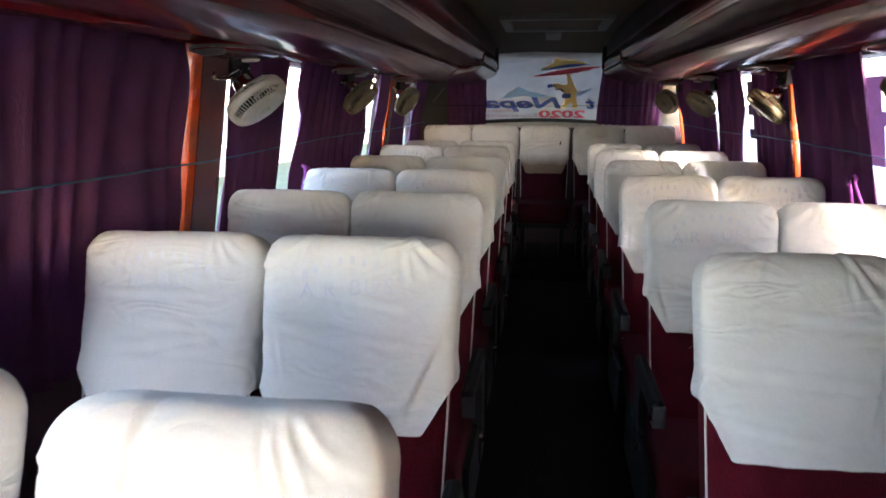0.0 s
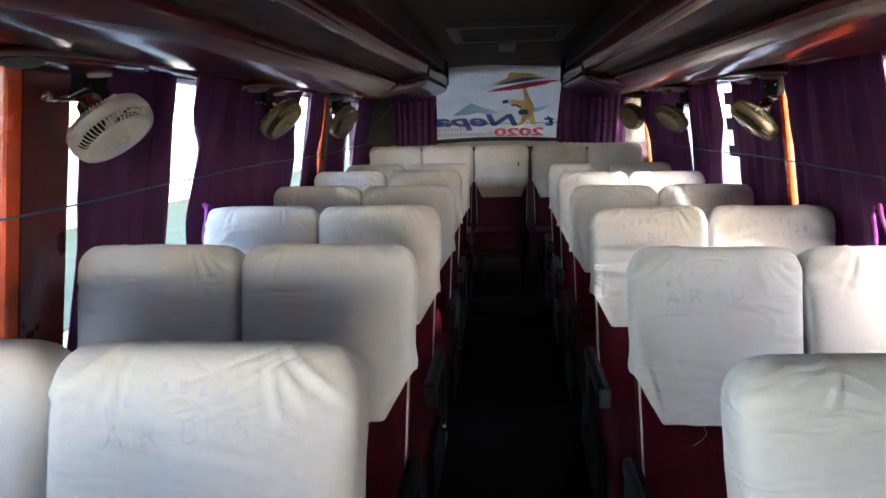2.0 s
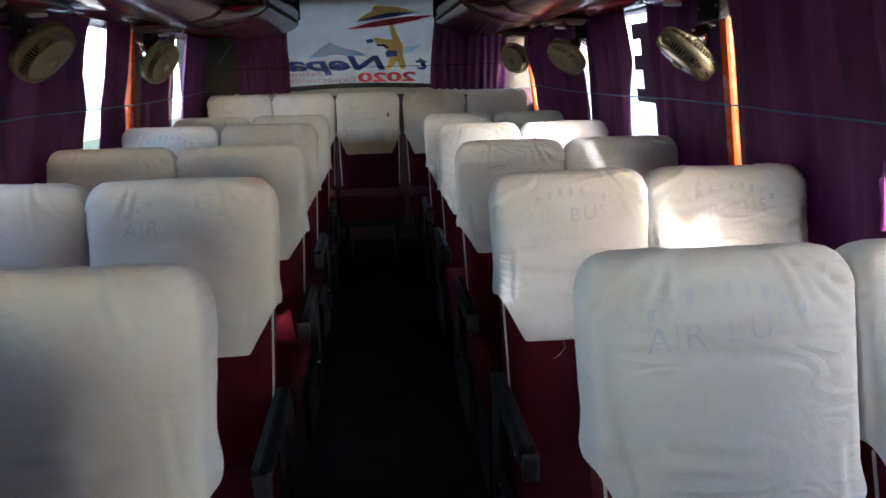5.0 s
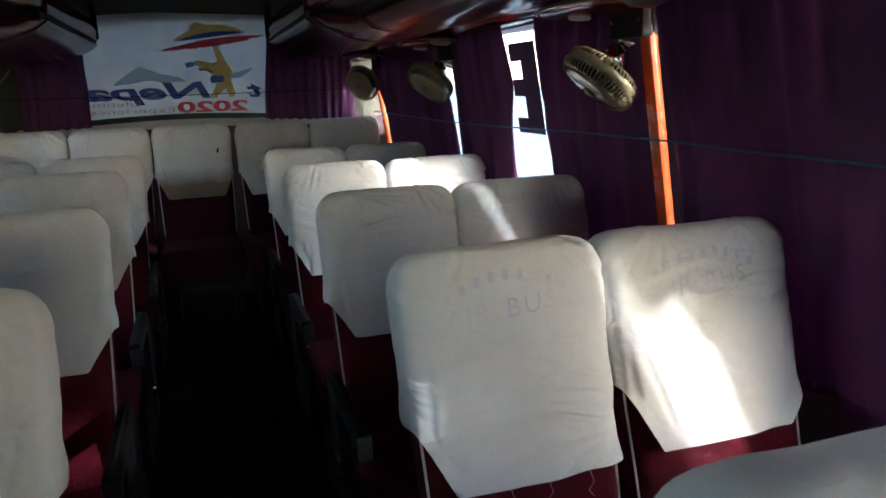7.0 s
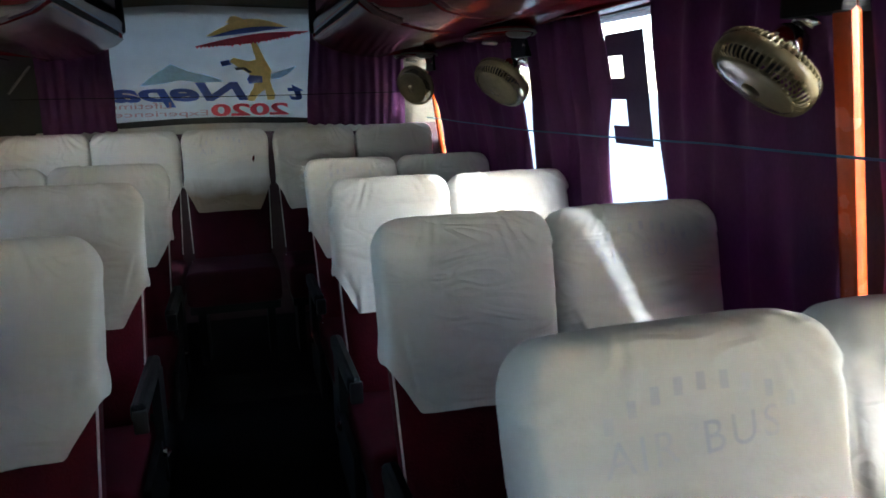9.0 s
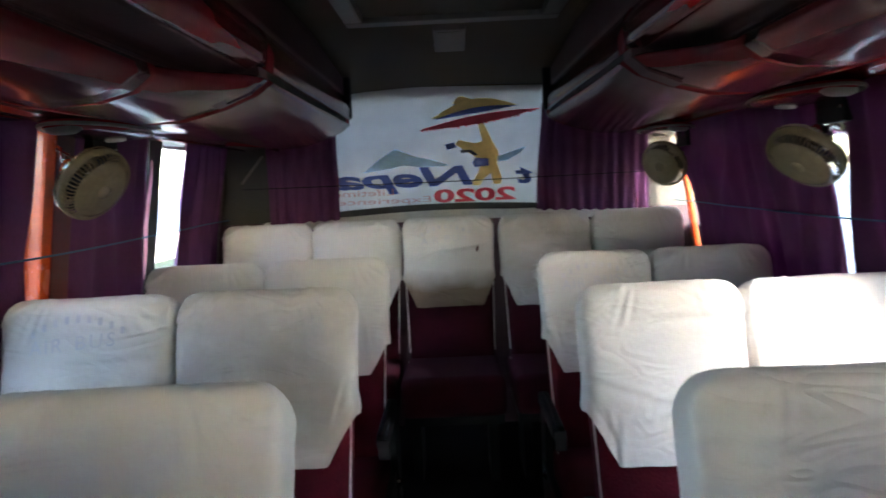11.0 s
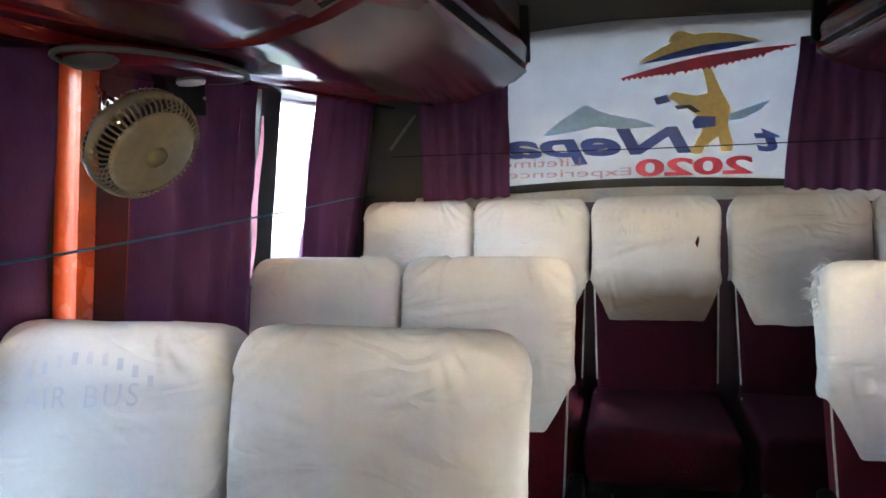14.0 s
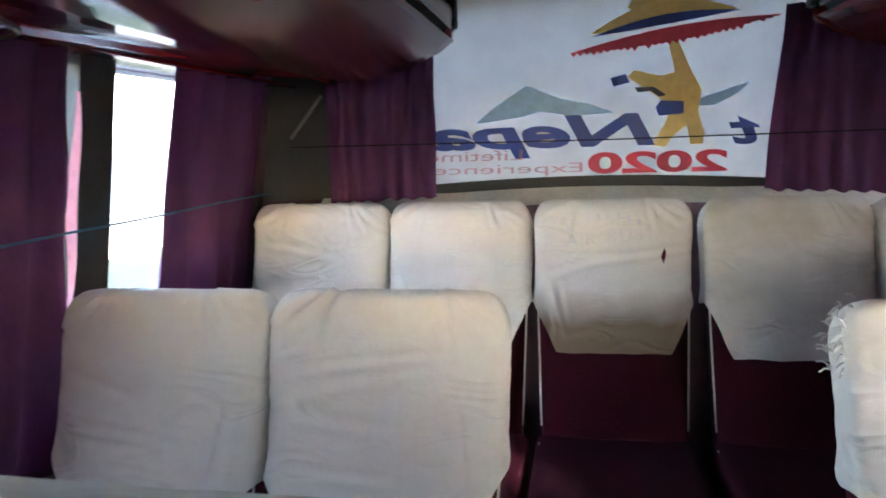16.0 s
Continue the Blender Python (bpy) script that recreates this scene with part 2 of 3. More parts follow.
def plate(points, thick, y, name, material, parent):
    """A flat shape of (x, z) points, standing across the bus at y."""
    bm = bmesh.new()
    f = bm.faces.new([bm.verts.new((x, y, z)) for x, z in points])
    r = bmesh.ops.extrude_face_region(bm, geom=[f])
    bmesh.ops.translate(bm, verts=[v for v in r["geom"] if isinstance(v, bmesh.types.BMVert)], vec=(0, thick, 0))
    bmesh.ops.recalc_face_normals(bm, faces=bm.faces[:])
    return part(name, bm, material, parent)


def letters(text, size, bold=0.0, shear=0.0):
    """The built-in font's letters as a flat bmesh in x and y."""
    cu = bpy.data.curves.new("text", "FONT")
    cu.body, cu.size, cu.align_x, cu.offset, cu.shear = text, size, "CENTER", bold, shear
    cu.resolution_u = 4
    ob = new("text", cu)
    bpy.context.view_layer.update()
    me = bpy.data.meshes.new_from_object(ob.evaluated_get(bpy.context.evaluated_depsgraph_get()))
    bm = bmesh.new()
    bm.from_mesh(me)
    bpy.data.objects.remove(ob)
    bpy.data.meshes.remove(me)
    return bm


# ---- the bus shell ----
XL, XR = -1.10, 1.14           # curtain lines at seat-top height
OL, OR = -1.265, 1.305         # outer faces of the walls below the windows
WL, WR = -1.20, 1.24           # outer faces of the windows at seat-top height
LEAN_IN, LEAN_Z = 0.15, 1.15   # how the window walls fall inwards with height
Y0, Y1 = -2.6, 6.56            # front and rear
SILL, HEAD = 0.72, 1.60
XC = 0.025



def lean_in(bm, s):
    """Leans a piece of the window wall inwards; s is 1 on the left, -1 on the right."""
    for v in bm.verts:
        v.co.x += s * LEAN_IN * (v.co.z - LEAN_Z)
    return bm


floor = tagged(part("floor", box(OL, OR, Y0, Y1, -0.10, 0.0), RUBBER), "worn black rubber mat on the bus floor", kind="structure")
step = tagged(part("rear_step", box(XL - 0.03, XR + 0.03, 5.62, Y1 - 0.06, 0.0, 0.14, 0.01), RUBBER), "black rubber covered step under the rear bench", kind="structure")
PILLARS = (-0.74, 0.66, 2.07, 3.465, 4.85, 6.27)
for side, xi, xo, s in (("left", XL - 0.035, WL, 1), ("right", XR + 0.035, WR, -1)):
    wall = tagged(part("wall_" + side, box(*sorted((xi - s * 0.065, xo - s * 0.065)), Y0, Y1, 0.0, SILL), LAMINATE), "dark laminate side wall below the bus windows", kind="structure")
    head = part("window_header", lean_in(box(min(xi, xo), max(xi, xo), Y0, Y1, HEAD, 2.06), s), MAROON, wall)
    for k, y in enumerate(PILLARS):
        w = (0.23 if y < 3 else 0.145) if side == "left" else 0.045
        x_in = xi + s * (0.046 if (side == "left" and k in (2, 4)) or (side == "right" and k in (3, 5)) else 0.005)
        x_out = xo if side == "left" else x_in + 0.025
        pil = tagged(part("pillar", lean_in(box(min(x_in, x_out), max(x_in, x_out), y, y + w, SILL, HEAD, 0.01), s), ORANGE), "orange-red painted window pillar between the curtains", "pillar", "window pillars", "structure")
        if side == "right":
            part("mullion", lean_in(box((xi + xo) / 2 - 0.025, (xi + xo) / 2 + 0.025, y, y + w, SILL, HEAD), s), FRAME, pil, "black window mullion behind the pillar")
        else:
            part("inner_trim", lean_in(box(*sorted((x_in, x_in + s * 0.004)), y + 0.045, y + w - 0.01, SILL, HEAD - 0.01, 0.001), s), PILLARTRIM, pil, "dark maroon inner facing of the pillar")
        if k < 5:
            y2 = PILLARS[k + 1]
            win = empty("window_%d" % (k + 1 + (6 if side == "right" else 0)))
            tagged(win, "bus side window with black rubber frame behind curtains", "window", "side windows", "structure")
            xm = (xi + xo) / 2
            a, b = y + w, y2
            fr = 0.035
            for n_, bx in (("window_frame", (a, a + fr, SILL, HEAD)), ("window_frame", (b - fr, b, SILL, HEAD)), ("window_frame", (a + fr, b - fr, SILL, SILL + fr)), ("window_frame", (a + fr, b - fr, HEAD - fr, HEAD))):
                part(n_, lean_in(box(xm - 0.025, xm + 0.025, *bx), s), FRAME, win)
            if side == "left" and k == 4:
                part("window_divider", lean_in(box(xm - 0.03, XL - 0.012, 5.548, 5.662, SILL + fr, HEAD - fr), s), FRAME, win)
            pane = part("pane", lean_in(box(xm - 0.002, xm + 0.002, a + fr, b - fr, SILL + fr, HEAD - fr), s), GLASS, win)
            pane.visible_shadow = False

# the window band before the first pillar and behind the last one
for k, (xi, xo, s, y_end) in enumerate(((XL - 0.035, WL, 1, 6.415), (XR + 0.035, WR, -1, 6.315))):
    xm = (xi + xo) / 2
    win = tagged(empty("window_%d" % (14 + k)), "front side window of the bus beside the driver", "window", kind="structure")
    part("window_frame", lean_in(box(xm - 0.025, xm + 0.025, Y0 + 0.06, PILLARS[0], SILL, SILL + 0.035), s), FRAME, win)
    part("pane", lean_in(box(xm - 0.002, xm + 0.002, Y0 + 0.06, PILLARS[0], SILL + 0.035, HEAD), s), GLASS, win).visible_shadow = False
    if s > 0:
        tagged(part("wall_corner", lean_in(box(min(xi, xo), max(xi, xo), y_end, Y1, SILL, HEAD), s), LAMINATE), "dark laminate corner of the side wall", kind="structure")
    else:
        win = tagged(empty("window_%d" % 16), "narrow rear quarter window beside the last pillar", "window", kind="structure")
        part("window_frame", lean_in(box(xm - 0.025, xm + 0.025, y_end, Y1, SILL, 1.10), s), FRAME, win)
        part("pane", lean_in(box(xm - 0.002, xm + 0.002, y_end, Y1, 1.10, HEAD), s), GLASS, win).visible_shadow = False

# tint films with cut-out shapes on two right-hand panes
XP = (XR + 0.035 + WR) / 2 - 0.006


def tint_film(pieces, material, label):
    film = tagged(empty("tint_film"), label, "window film", "tint films")
    for ya, yb, za, zb in pieces:
        part("film", lean_in(box(XP - 0.0006, XP, ya, yb, za, zb), -1), material, film)


tint_film(((4.235, 4.36, 1.193, 1.515), (4.36, 4.45, 1.452, 1.515), (4.36, 4.45, 1.326, 1.388), (4.36, 4.45, 1.193, 1.248)), TINT, "dark tint film with square notches stuck on the window pane")
tint_film(((2.50, 2.693, 1.172, 1.49), (2.745, 2.90, 1.172, 1.49), (2.693, 2.745, 1.442, 1.49), (2.693, 2.745, 1.318, 1.367), (2.73, 2.745, 1.172, 1.318)), LILAC, "lilac tint film with rounded slots stuck on the window pane")

# rear wall with its window
rear = tagged(part("wall_rear", box(OL, OR, Y1 - 0.06, Y1, 0.0, 1.20), LAMINATE), "rear wall of the bus below the rear window", kind="structure")
part("rear_header", box(OL, OR, Y1 - 0.06, Y1, 1.795, 2.06), CEILING, rear)
part("corner_panel", box(OL, -0.625, Y1 - 0.055, Y1 - 0.005, 1.20, 1.80), SHADED_CORNER, rear, "corner panel beside the rear window, shade in its dark olive colour")
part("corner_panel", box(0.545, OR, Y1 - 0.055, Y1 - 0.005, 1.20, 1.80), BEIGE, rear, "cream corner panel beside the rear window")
for a, b in ((-1.02, -0.90),):
    for i in range(3):
        part("corner_vent", tube([(a + 0.02 + 0.025 * i, Y1 - 0.09, 1.40 + 0.03 * i), (a + 0.08 + 0.025 * i, Y1 - 0.09, 1.47 + 0.03 * i)], 0.006), HATCH, rear)
# front wall with windscreen, behind the walk
front = tagged(part("wall_front", box(OL, OR, Y0, Y0 + 0.06, 0.0, 0.95), LAMINATE), "front wall of the bus under the windscreen", kind="structure")
part("front_header", box(OL, OR, Y0, Y0 + 0.06, 1.72, 2.06), LAMINATE, front)
pane = part("windscreen", box(OL, OR, Y0 + 0.02, Y0 + 0.026, 0.95, 1.72), GLASS, front)
pane.visible_shadow = False

# Added out of view to block windscreen light from the near right seats.
light_block = tagged(part("wall_partition", box(0.42, XR + 0.03, 0.40, 0.44, 0.0, 1.54), LAMINATE), "unseen dark wall added to keep light off the right seats", kind="structure")
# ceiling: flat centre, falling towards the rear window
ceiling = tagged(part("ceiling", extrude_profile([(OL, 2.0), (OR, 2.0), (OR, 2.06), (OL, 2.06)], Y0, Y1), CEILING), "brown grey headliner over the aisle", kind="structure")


def headliner(u, v):
    x = -0.46 + 0.99 * u
    y = Y0 + (Y1 - 0.06 - Y0) * v
    z = 1.93 - 0.02 * (2 * u - 1) ** 2
    if y > 5.4:
        k = (y - 5.4) / (6.5 - 5.4)
        z -= 0.10 * (k + 0.3 * math.sin(math.pi * k) * 0.3)
    return (x, y, z)


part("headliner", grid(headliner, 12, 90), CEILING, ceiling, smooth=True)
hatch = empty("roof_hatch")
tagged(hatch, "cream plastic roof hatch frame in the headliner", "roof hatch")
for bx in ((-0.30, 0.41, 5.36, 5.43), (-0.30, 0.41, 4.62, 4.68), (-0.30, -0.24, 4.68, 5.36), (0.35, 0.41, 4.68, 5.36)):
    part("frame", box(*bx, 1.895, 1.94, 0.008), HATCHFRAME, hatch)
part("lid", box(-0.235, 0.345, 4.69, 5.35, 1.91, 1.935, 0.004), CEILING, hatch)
lamp = empty("ceiling_speaker")
tagged(lamp, "small square grey grille set in the headliner", "speaker")
tip = pose(0.045, 5.66, 1.893, -7)
part("frame", box(-0.058, 0.058, -0.13, 0.13, -0.012, 0.03, 0.008), HATCH, lamp).matrix_world = tip
part("grille", box(-0.042, 0.042, -0.11, 0.11, -0.016, 0.0, 0.004), BEIGE, lamp).matrix_world = tip

# ---- luggage racks ----


def rack(side):
    wall_x, s = (XL - 0.03, 1) if side == "left" else (1.18, -1)
    thing = empty("luggage_rack")
    tagged(thing, "overhead luggage rack in glossy maroon and grey panels", "luggage rack", "overhead racks")

    def prof(pts):
        return [(wall_x + s * d, z) for d, z in pts]

    def wavy(pts, ya, yb, name, material, label="", amp=0.004, seed=0.0):
        n, m = len(pts) - 1, max(2, int((yb - ya) / 0.06))

        def fn(u, v):
            i = min(int(u * n), n - 1)
            f = u * n - i
            d = pts[i][0] * (1 - f) + pts[i + 1][0] * f
            z = pts[i][1] * (1 - f) + pts[i + 1][1] * f
            y = ya + (yb - ya) * v
            return (wall_x + s * d, y, z + amp * noise.noise((d * 5 + seed, y * 2.2, seed)))
        ob = part(name, grid(fn, n * 3, m), material, thing, label, smooth=True)
        sol = ob.modifiers.new("thickness", "SOLIDIFY")
        sol.thickness = 0.006
        return ob
    yb = 6.15
    wavy([(0.0, 1.555), (0.03, 1.57), (0.10, 1.575), (0.16, 1.565)], Y0 + 0.1, Y1 - 0.1, "cove_strip", MAROON, amp=0.008, seed=2.0)
    wavy([(0.155, 1.566), (0.20, 1.585), (0.30, 1.575), (0.40, 1.545)], Y0 + 0.1, yb, "underside", MAROON, "crinkled maroon film over the rack underside", amp=0.012, seed=4.0)
    lip = [(0.40, 1.545), (0.50, 1.548), (0.57, 1.565), (0.605, 1.59), (0.60, 1.61)]
    belly = [(0.40, 1.545), (0.50, 1.55), (0.60, 1.575), (0.68, 1.605), (0.72, 1.635)]
    wavy(lip, Y0 + 0.1, 4.30, "rack_lip", GREYPANEL, "glossy rounded lip of the rack", seed=7.0)

    def flare(u, v):
        k = v * v * (3 - 2 * v)
        i = min(int(u * 4), 3)
        f = u * 4 - i
        p = [lip[j][c] * (1 - k) + belly[j][c] * k for j in (i, i + 1) for c in (0, 1)]
        return (wall_x + s * (p[0] * (1 - f) + p[2] * f), 4.30 + 0.42 * v, p[1] * (1 - f) + p[3] * f)
    ob = part("flare", grid(flare, 12, 14), GREYPANEL, thing, "lip of the rack flaring into the end box", smooth=True)
    ob.modifiers.new("thickness", "SOLIDIFY").thickness = 0.006
    wavy([(0.60, 1.61), (0.585, 1.625), (0.60, 1.645), (0.66, 1.652), (0.69, 1.655)], Y0 + 0.1, 4.72, "rack_groove", MAROON_DARK, "dark red groove along the rack", seed=8.0, amp=0.0)
    wavy([(0.69, 1.655), (0.72, 1.675), (0.725, 1.72), (0.70, 1.76)], Y0 + 0.1, 4.72, "upper_panel", MAROON, seed=8.5)
    wavy(belly, 4.72, yb, "box_lower", GREYPANEL, seed=9.0)
    wavy([(0.72, 1.655), (0.725, 1.70), (0.70, 1.76)], 4.72, yb, "box_upper", GREYPANEL, seed=10.0)
    part("slot", extrude_profile(prof([(0.70, 1.63), (0.715, 1.633), (0.715, 1.658), (0.70, 1.66)]), 4.75, yb - 0.08), BLACK, thing, "long black grip slot")
    wavy([(0.70, 1.76), (0.70, 1.83), (0.69, 1.90)], Y0 + 0.1, yb, "inner_panel", MAROON_DARK, seed=12.0)
    part("end_cap", extrude_profile(prof([(0.40, 1.548), (0.60, 1.575), (0.68, 1.605), (0.72, 1.635), (0.725, 1.70), (0.70, 1.76), (0.69, 1.90), (0.3, 1.90), (0.16, 1.57)]), yb - 0.02, yb), GREYPANEL, thing)
    part("step_cap", extrude_profile(prof([(0.60, 1.568), (0.608, 1.59), (0.585, 1.625), (0.60, 1.645), (0.69, 1.655), (0.72, 1.655), (0.72, 1.635), (0.68, 1.60)]), 4.66, 4.73), MAROON_DARK, thing)
    part("edge_trim", box(*sorted((wall_x + s * 0.69, wall_x + s * 0.735)), yb - 0.03, yb + 0.015, 1.66, 1.84, 0.012), BLACK, thing, "black rubber end trim")
    return thing


rack("left")
rack("right")

# ---- curtains ----


def curtain(side, ya, yb, seed, z_top=1.585, lean=(0.0, 0.0, 0.0, 0.0)):
    """A pleated curtain along one side; lean shifts its near and far edges at the top and bottom."""
    s, xw = (1, XL) if side == "left" else (-1, XR)
    rng = random.Random(seed)
    pleats = max(2, round((yb - ya) / 0.125))
    ph = rng.random() * 6
    z_low = SILL + 0.005

    def fn(u, v):
        z = z_low + (z_top - z_low) * v
        a = ya + lean[0] * max(0, (z - 1.22) / 0.36) + lean[2] * max(0, (1.22 - z) / 0.4)
        b = yb + lean[1] * max(0, (z - 1.22) / 0.36) + lean[3] * max(0, (1.22 - z) / 0.4)
        y = a + (b - a) * u + 0.012 * noise.noise((u * 4, v * 3, seed))
        pinch = 0.35 + 0.65 * min(1, abs(z - 1.22) / 0.14)
        wave = math.sin(2 * math.pi * pleats * (u + 0.16 * noise.noise((u * 3, v * 1.2, seed + 5))) + ph)
        amp = 0.021 * pinch * (0.6 + 0.8 * abs(noise.noise((u * 6, v * 0.8, seed + 9))))
        x = xw + s * (amp * wave + 0.02 * noise.noise((u * 2.5, v * 2, seed + 3)) * pinch)
        return (x, y, z)
    ob = part("curtain", lean_in(grid(fn, pleats * 12, 26), s), CURTAIN, smooth=True)
    sol = ob.modifiers.new("thickness", "SOLIDIFY")
    sol.thickness = 0.0015
    return tagged(ob, "purple pleated curtain drawn over the bus window", "curtain", "side curtains")


# Unseen first curtains shape the light: RIGHT[0] extended to block it, LEFT[0] shortened.
LEFT = [(-0.6, 0.0), (1.2, 2.035), (2.35, 2.89), (3.06, 4.37), (4.49, 4.785), (4.99, 5.49), (5.845, 6.36)]
RIGHT = [(-2.5, 1.92), (2.03, 2.52), (2.685, 3.425), (3.51, 4.11), (4.375, 4.95), (5.01, 6.235)]
# leans of the near and far edges, top then bottom, for curtains that hang askew
ASKEW = {("left", 2): (0.02, 0.0, -0.02, 0.0), ("left", 3): (0.0, 0.02, 0.0, -0.03), ("left", 4): (0.02, 0.0, -0.03, 0.0), ("left", 6): (0.02, 0.0, -0.03, 0.0),
         ("right", 1): (0.03, 0.03, 0.0, 0.0), ("right", 2): (0.04, 0.0, -0.02, 0.0), ("right", 3): (0.0, -0.015, 0.03, 0.01), ("right", 4): (-0.02, -0.04, 0.03, 0.03)}
for i, (a, b) in enumerate(LEFT):
    cur = curtain("left", a, b, 3 + i, lean=ASKEW.get(("left", i), (0, 0, 0, 0)))
    if i == 5:
        # Stands for the sunlit edge of the window post beside this curtain.
        part("hem", lean_in(grid(lambda u, v: (XL + 0.014 + 0.004 * math.sin(9 * v), 5.50 + 0.01 * v + (u - 0.5) * 0.026 * (0.35 + math.sin(math.pi * v)), 1.05 + 0.44 * v), 3, 12), 1), SUNLIT_EDGE, cur, "window post edge, sunlight put into its pale pink colour", smooth=True)
    if i == 3:
        for tail in (-0.03, 0.02, 0.05):
            part("tie", tube([(XL + 0.03, 3.10, 1.12), (XL + 0.05, 3.09 + tail * 0.4, 1.11), (XL + 0.055, 3.085 + tail, 1.075), (XL + 0.045, 3.08 + tail * 1.1, 1.03), (XL + 0.04, 3.08 + tail, 0.98)], 0.009, 6), TIE, cur, "magenta ribbon tied round the curtain", smooth=True)
for i, (a, b) in enumerate(RIGHT):
    cur = curtain("right", a, b, 23 + i, lean=ASKEW.get(("right", i), (0, 0, 0, 0)))
    if i == 2:
        for tail in (-0.05, 0.035):
            part("tie", tube([(XR - 0.03, 2.74, 1.13), (XR - 0.05, 2.725 + tail * 0.3, 1.145), (XR - 0.055, 2.71 + tail * 0.6, 1.11), (XR - 0.04, 2.70 + tail, 1.05), (XR - 0.035, 2.69 + tail * 1.3, 1.0)], 0.006, 6), TIE, cur, "pink purple ribbon tied in a knot", smooth=True)


def rear_curtain(xa, xb, seed):
    pleats = max(3, round(abs(xb - xa) / 0.055))

    def fn(u, v):
        z = 1.10 + 0.62 * v
        x = xa + (xb - xa) * u + (0.09 * (z - 1.25) * (1 - u) if xa > 0 else 0) + 0.01 * noise.noise((u * 3, v * 3, seed))
        y = Y1 - 0.125 + 0.013 * (0.4 + 0.9 * abs(noise.noise((u * 7, v, seed + 2)))) * math.sin(2 * math.pi * pleats * u + 3.5 * noise.noise((u * 4, v * 0.8, seed)))
        return (x, y, z)
    ob = part("rear_curtain", grid(fn, pleats * 8, 12), CURTAIN, smooth=True)
    sol = ob.modifiers.new("thickness", "SOLIDIFY")
    sol.thickness = 0.0015
    return tagged(ob, "purple curtain gathered beside the rear window", "curtain", "rear curtains")


rear_curtain(-0.86, -0.52, 41)
rear_curtain(0.435, 0.98, 42)


def cord(side):
    s, xw = (1, XL + 0.039) if side == "left" else (-1, XR - 0.039)
    pts = [(xw + s * 0.004 * math.sin(y * 9), y, 1.222 + 0.006 * math.sin(y * 2.2) + 0.003 * noise.noise((y * 3, 0, 2))) for y in [-0.7 + 0.1 * i for i in range(72)]]
    return tagged(part("rope", tube(pts, 0.0028, 6), CORD), "thin blue cord stretched across the curtains", "rope", "curtain ropes")


cord("left")
cord("right")
tagged(part("rope", tube([(-0.98, Y1 - 0.15, 1.372), (0.0, Y1 - 0.15, 1.366), (1.02, Y1 - 0.15, 1.372)], 0.0022, 6), BLACK), "thin dark cord across the rear window", "rope", "curtain ropes")

# ---- rear window, its print and trim ----
banner = empty("rear_window_print")
tagged(banner, "white printed vinyl film on the rear window seen from behind", "window film")
part("film", grid(lambda u, v: (-0.62 + 1.16 * u, Y1 - 0.075 + 0.02 * (2 * u - 1) ** 2 * 0.5, 1.235 + (0.607 - 0.03 * u) * v), 20, 4), VINYL, banner, smooth=True)
YB = Y1 - 0.082
rear_win = tagged(empty("window_13"), "rear window of the bus with black rubber trim", "window", kind="structure")
pane = part("pane", box(-0.625, 0.545, Y1 - 0.04, Y1 - 0.034, 1.20, 1.795), GLASS, rear_win)
pane.visible_shadow = False
part("window_frame", grid(lambda u, v: (-0.64 + 1.2 * u, Y1 - 0.10 - 0.02 * math.sin(math.pi * u), 1.205 + 0.025 * math.sin(math.pi * u) + 0.032 * v), 24, 1), FRAME, rear_win, "black rubber strip below the rear window")
part("window_sill", grid(lambda u, v: (-0.9 + 1.84 * u, Y1 - 0.09 - 0.10 * v, 1.205 + 0.03 * math.sin(math.pi * u) - 0.05 * v), 24, 2), IVORY, rear_win, "ivory sill behind the rear bench")
part("window_frame", tube([(-0.64 + 1.2 * i / 20, Y1 - 0.09, 1.822 + 0.022 * math.sin(math.pi * i / 20)) for i in range(21)], 0.014), FRAME, rear_win)


def art(color, pts, name="printed_shape", off=0.0):
    return plate(pts, 0.001, YB - 0.003 - off, name, PRINTS[color], banner)


def leafy(x0, z0, x1, z1, w0, w1, n=24, rag=0.0, seed=1):
    """A long band from one end to the other, ragged along its lower side."""
    rng = random.Random(seed)
    up = [(x0 + (x1 - x0) * i / n, z0 + (z1 - z0) * i / n + w0 * math.sin(math.pi * i / n)) for i in range(n + 1)]
    lo = [(x0 + (x1 - x0) * i / n, z0 + (z1 - z0) * i / n - w1 * math.sin(math.pi * i / n) - rag * (i % 2) * rng.random()) for i in range(n - 1, 0, -1)]
    return up + lo


art("pale_blue", [(-0.40, 1.425), (-0.33, 1.48), (-0.24, 1.535), (-0.15, 1.495), (-0.06, 1.475), (0.02, 1.445), (-0.10, 1.44), (-0.20, 1.455), (-0.27, 1.44)])
art("pale_blue", [(0.20, 1.455), (0.30, 1.49), (0.40, 1.52), (0.36, 1.485), (0.30, 1.455)])
art("yellow", leafy(-0.055, 1.672, 0.36, 1.722, 0.062, 0.0, 20), off=0.001)
art("yellow", [(0.05, 1.74), (0.075, 1.77), (0.10, 1.775), (0.125, 1.765), (0.16, 1.75), (0.12, 1.73)], off=0.0005)
art("blue", leafy(-0.05, 1.665, 0.37, 1.718, 0.026, 0.002, 20), off=0.003)
art("red", leafy(-0.11, 1.622, 0.475, 1.70, 0.022, 0.018, 60, 0.014, 3), off=0.002)
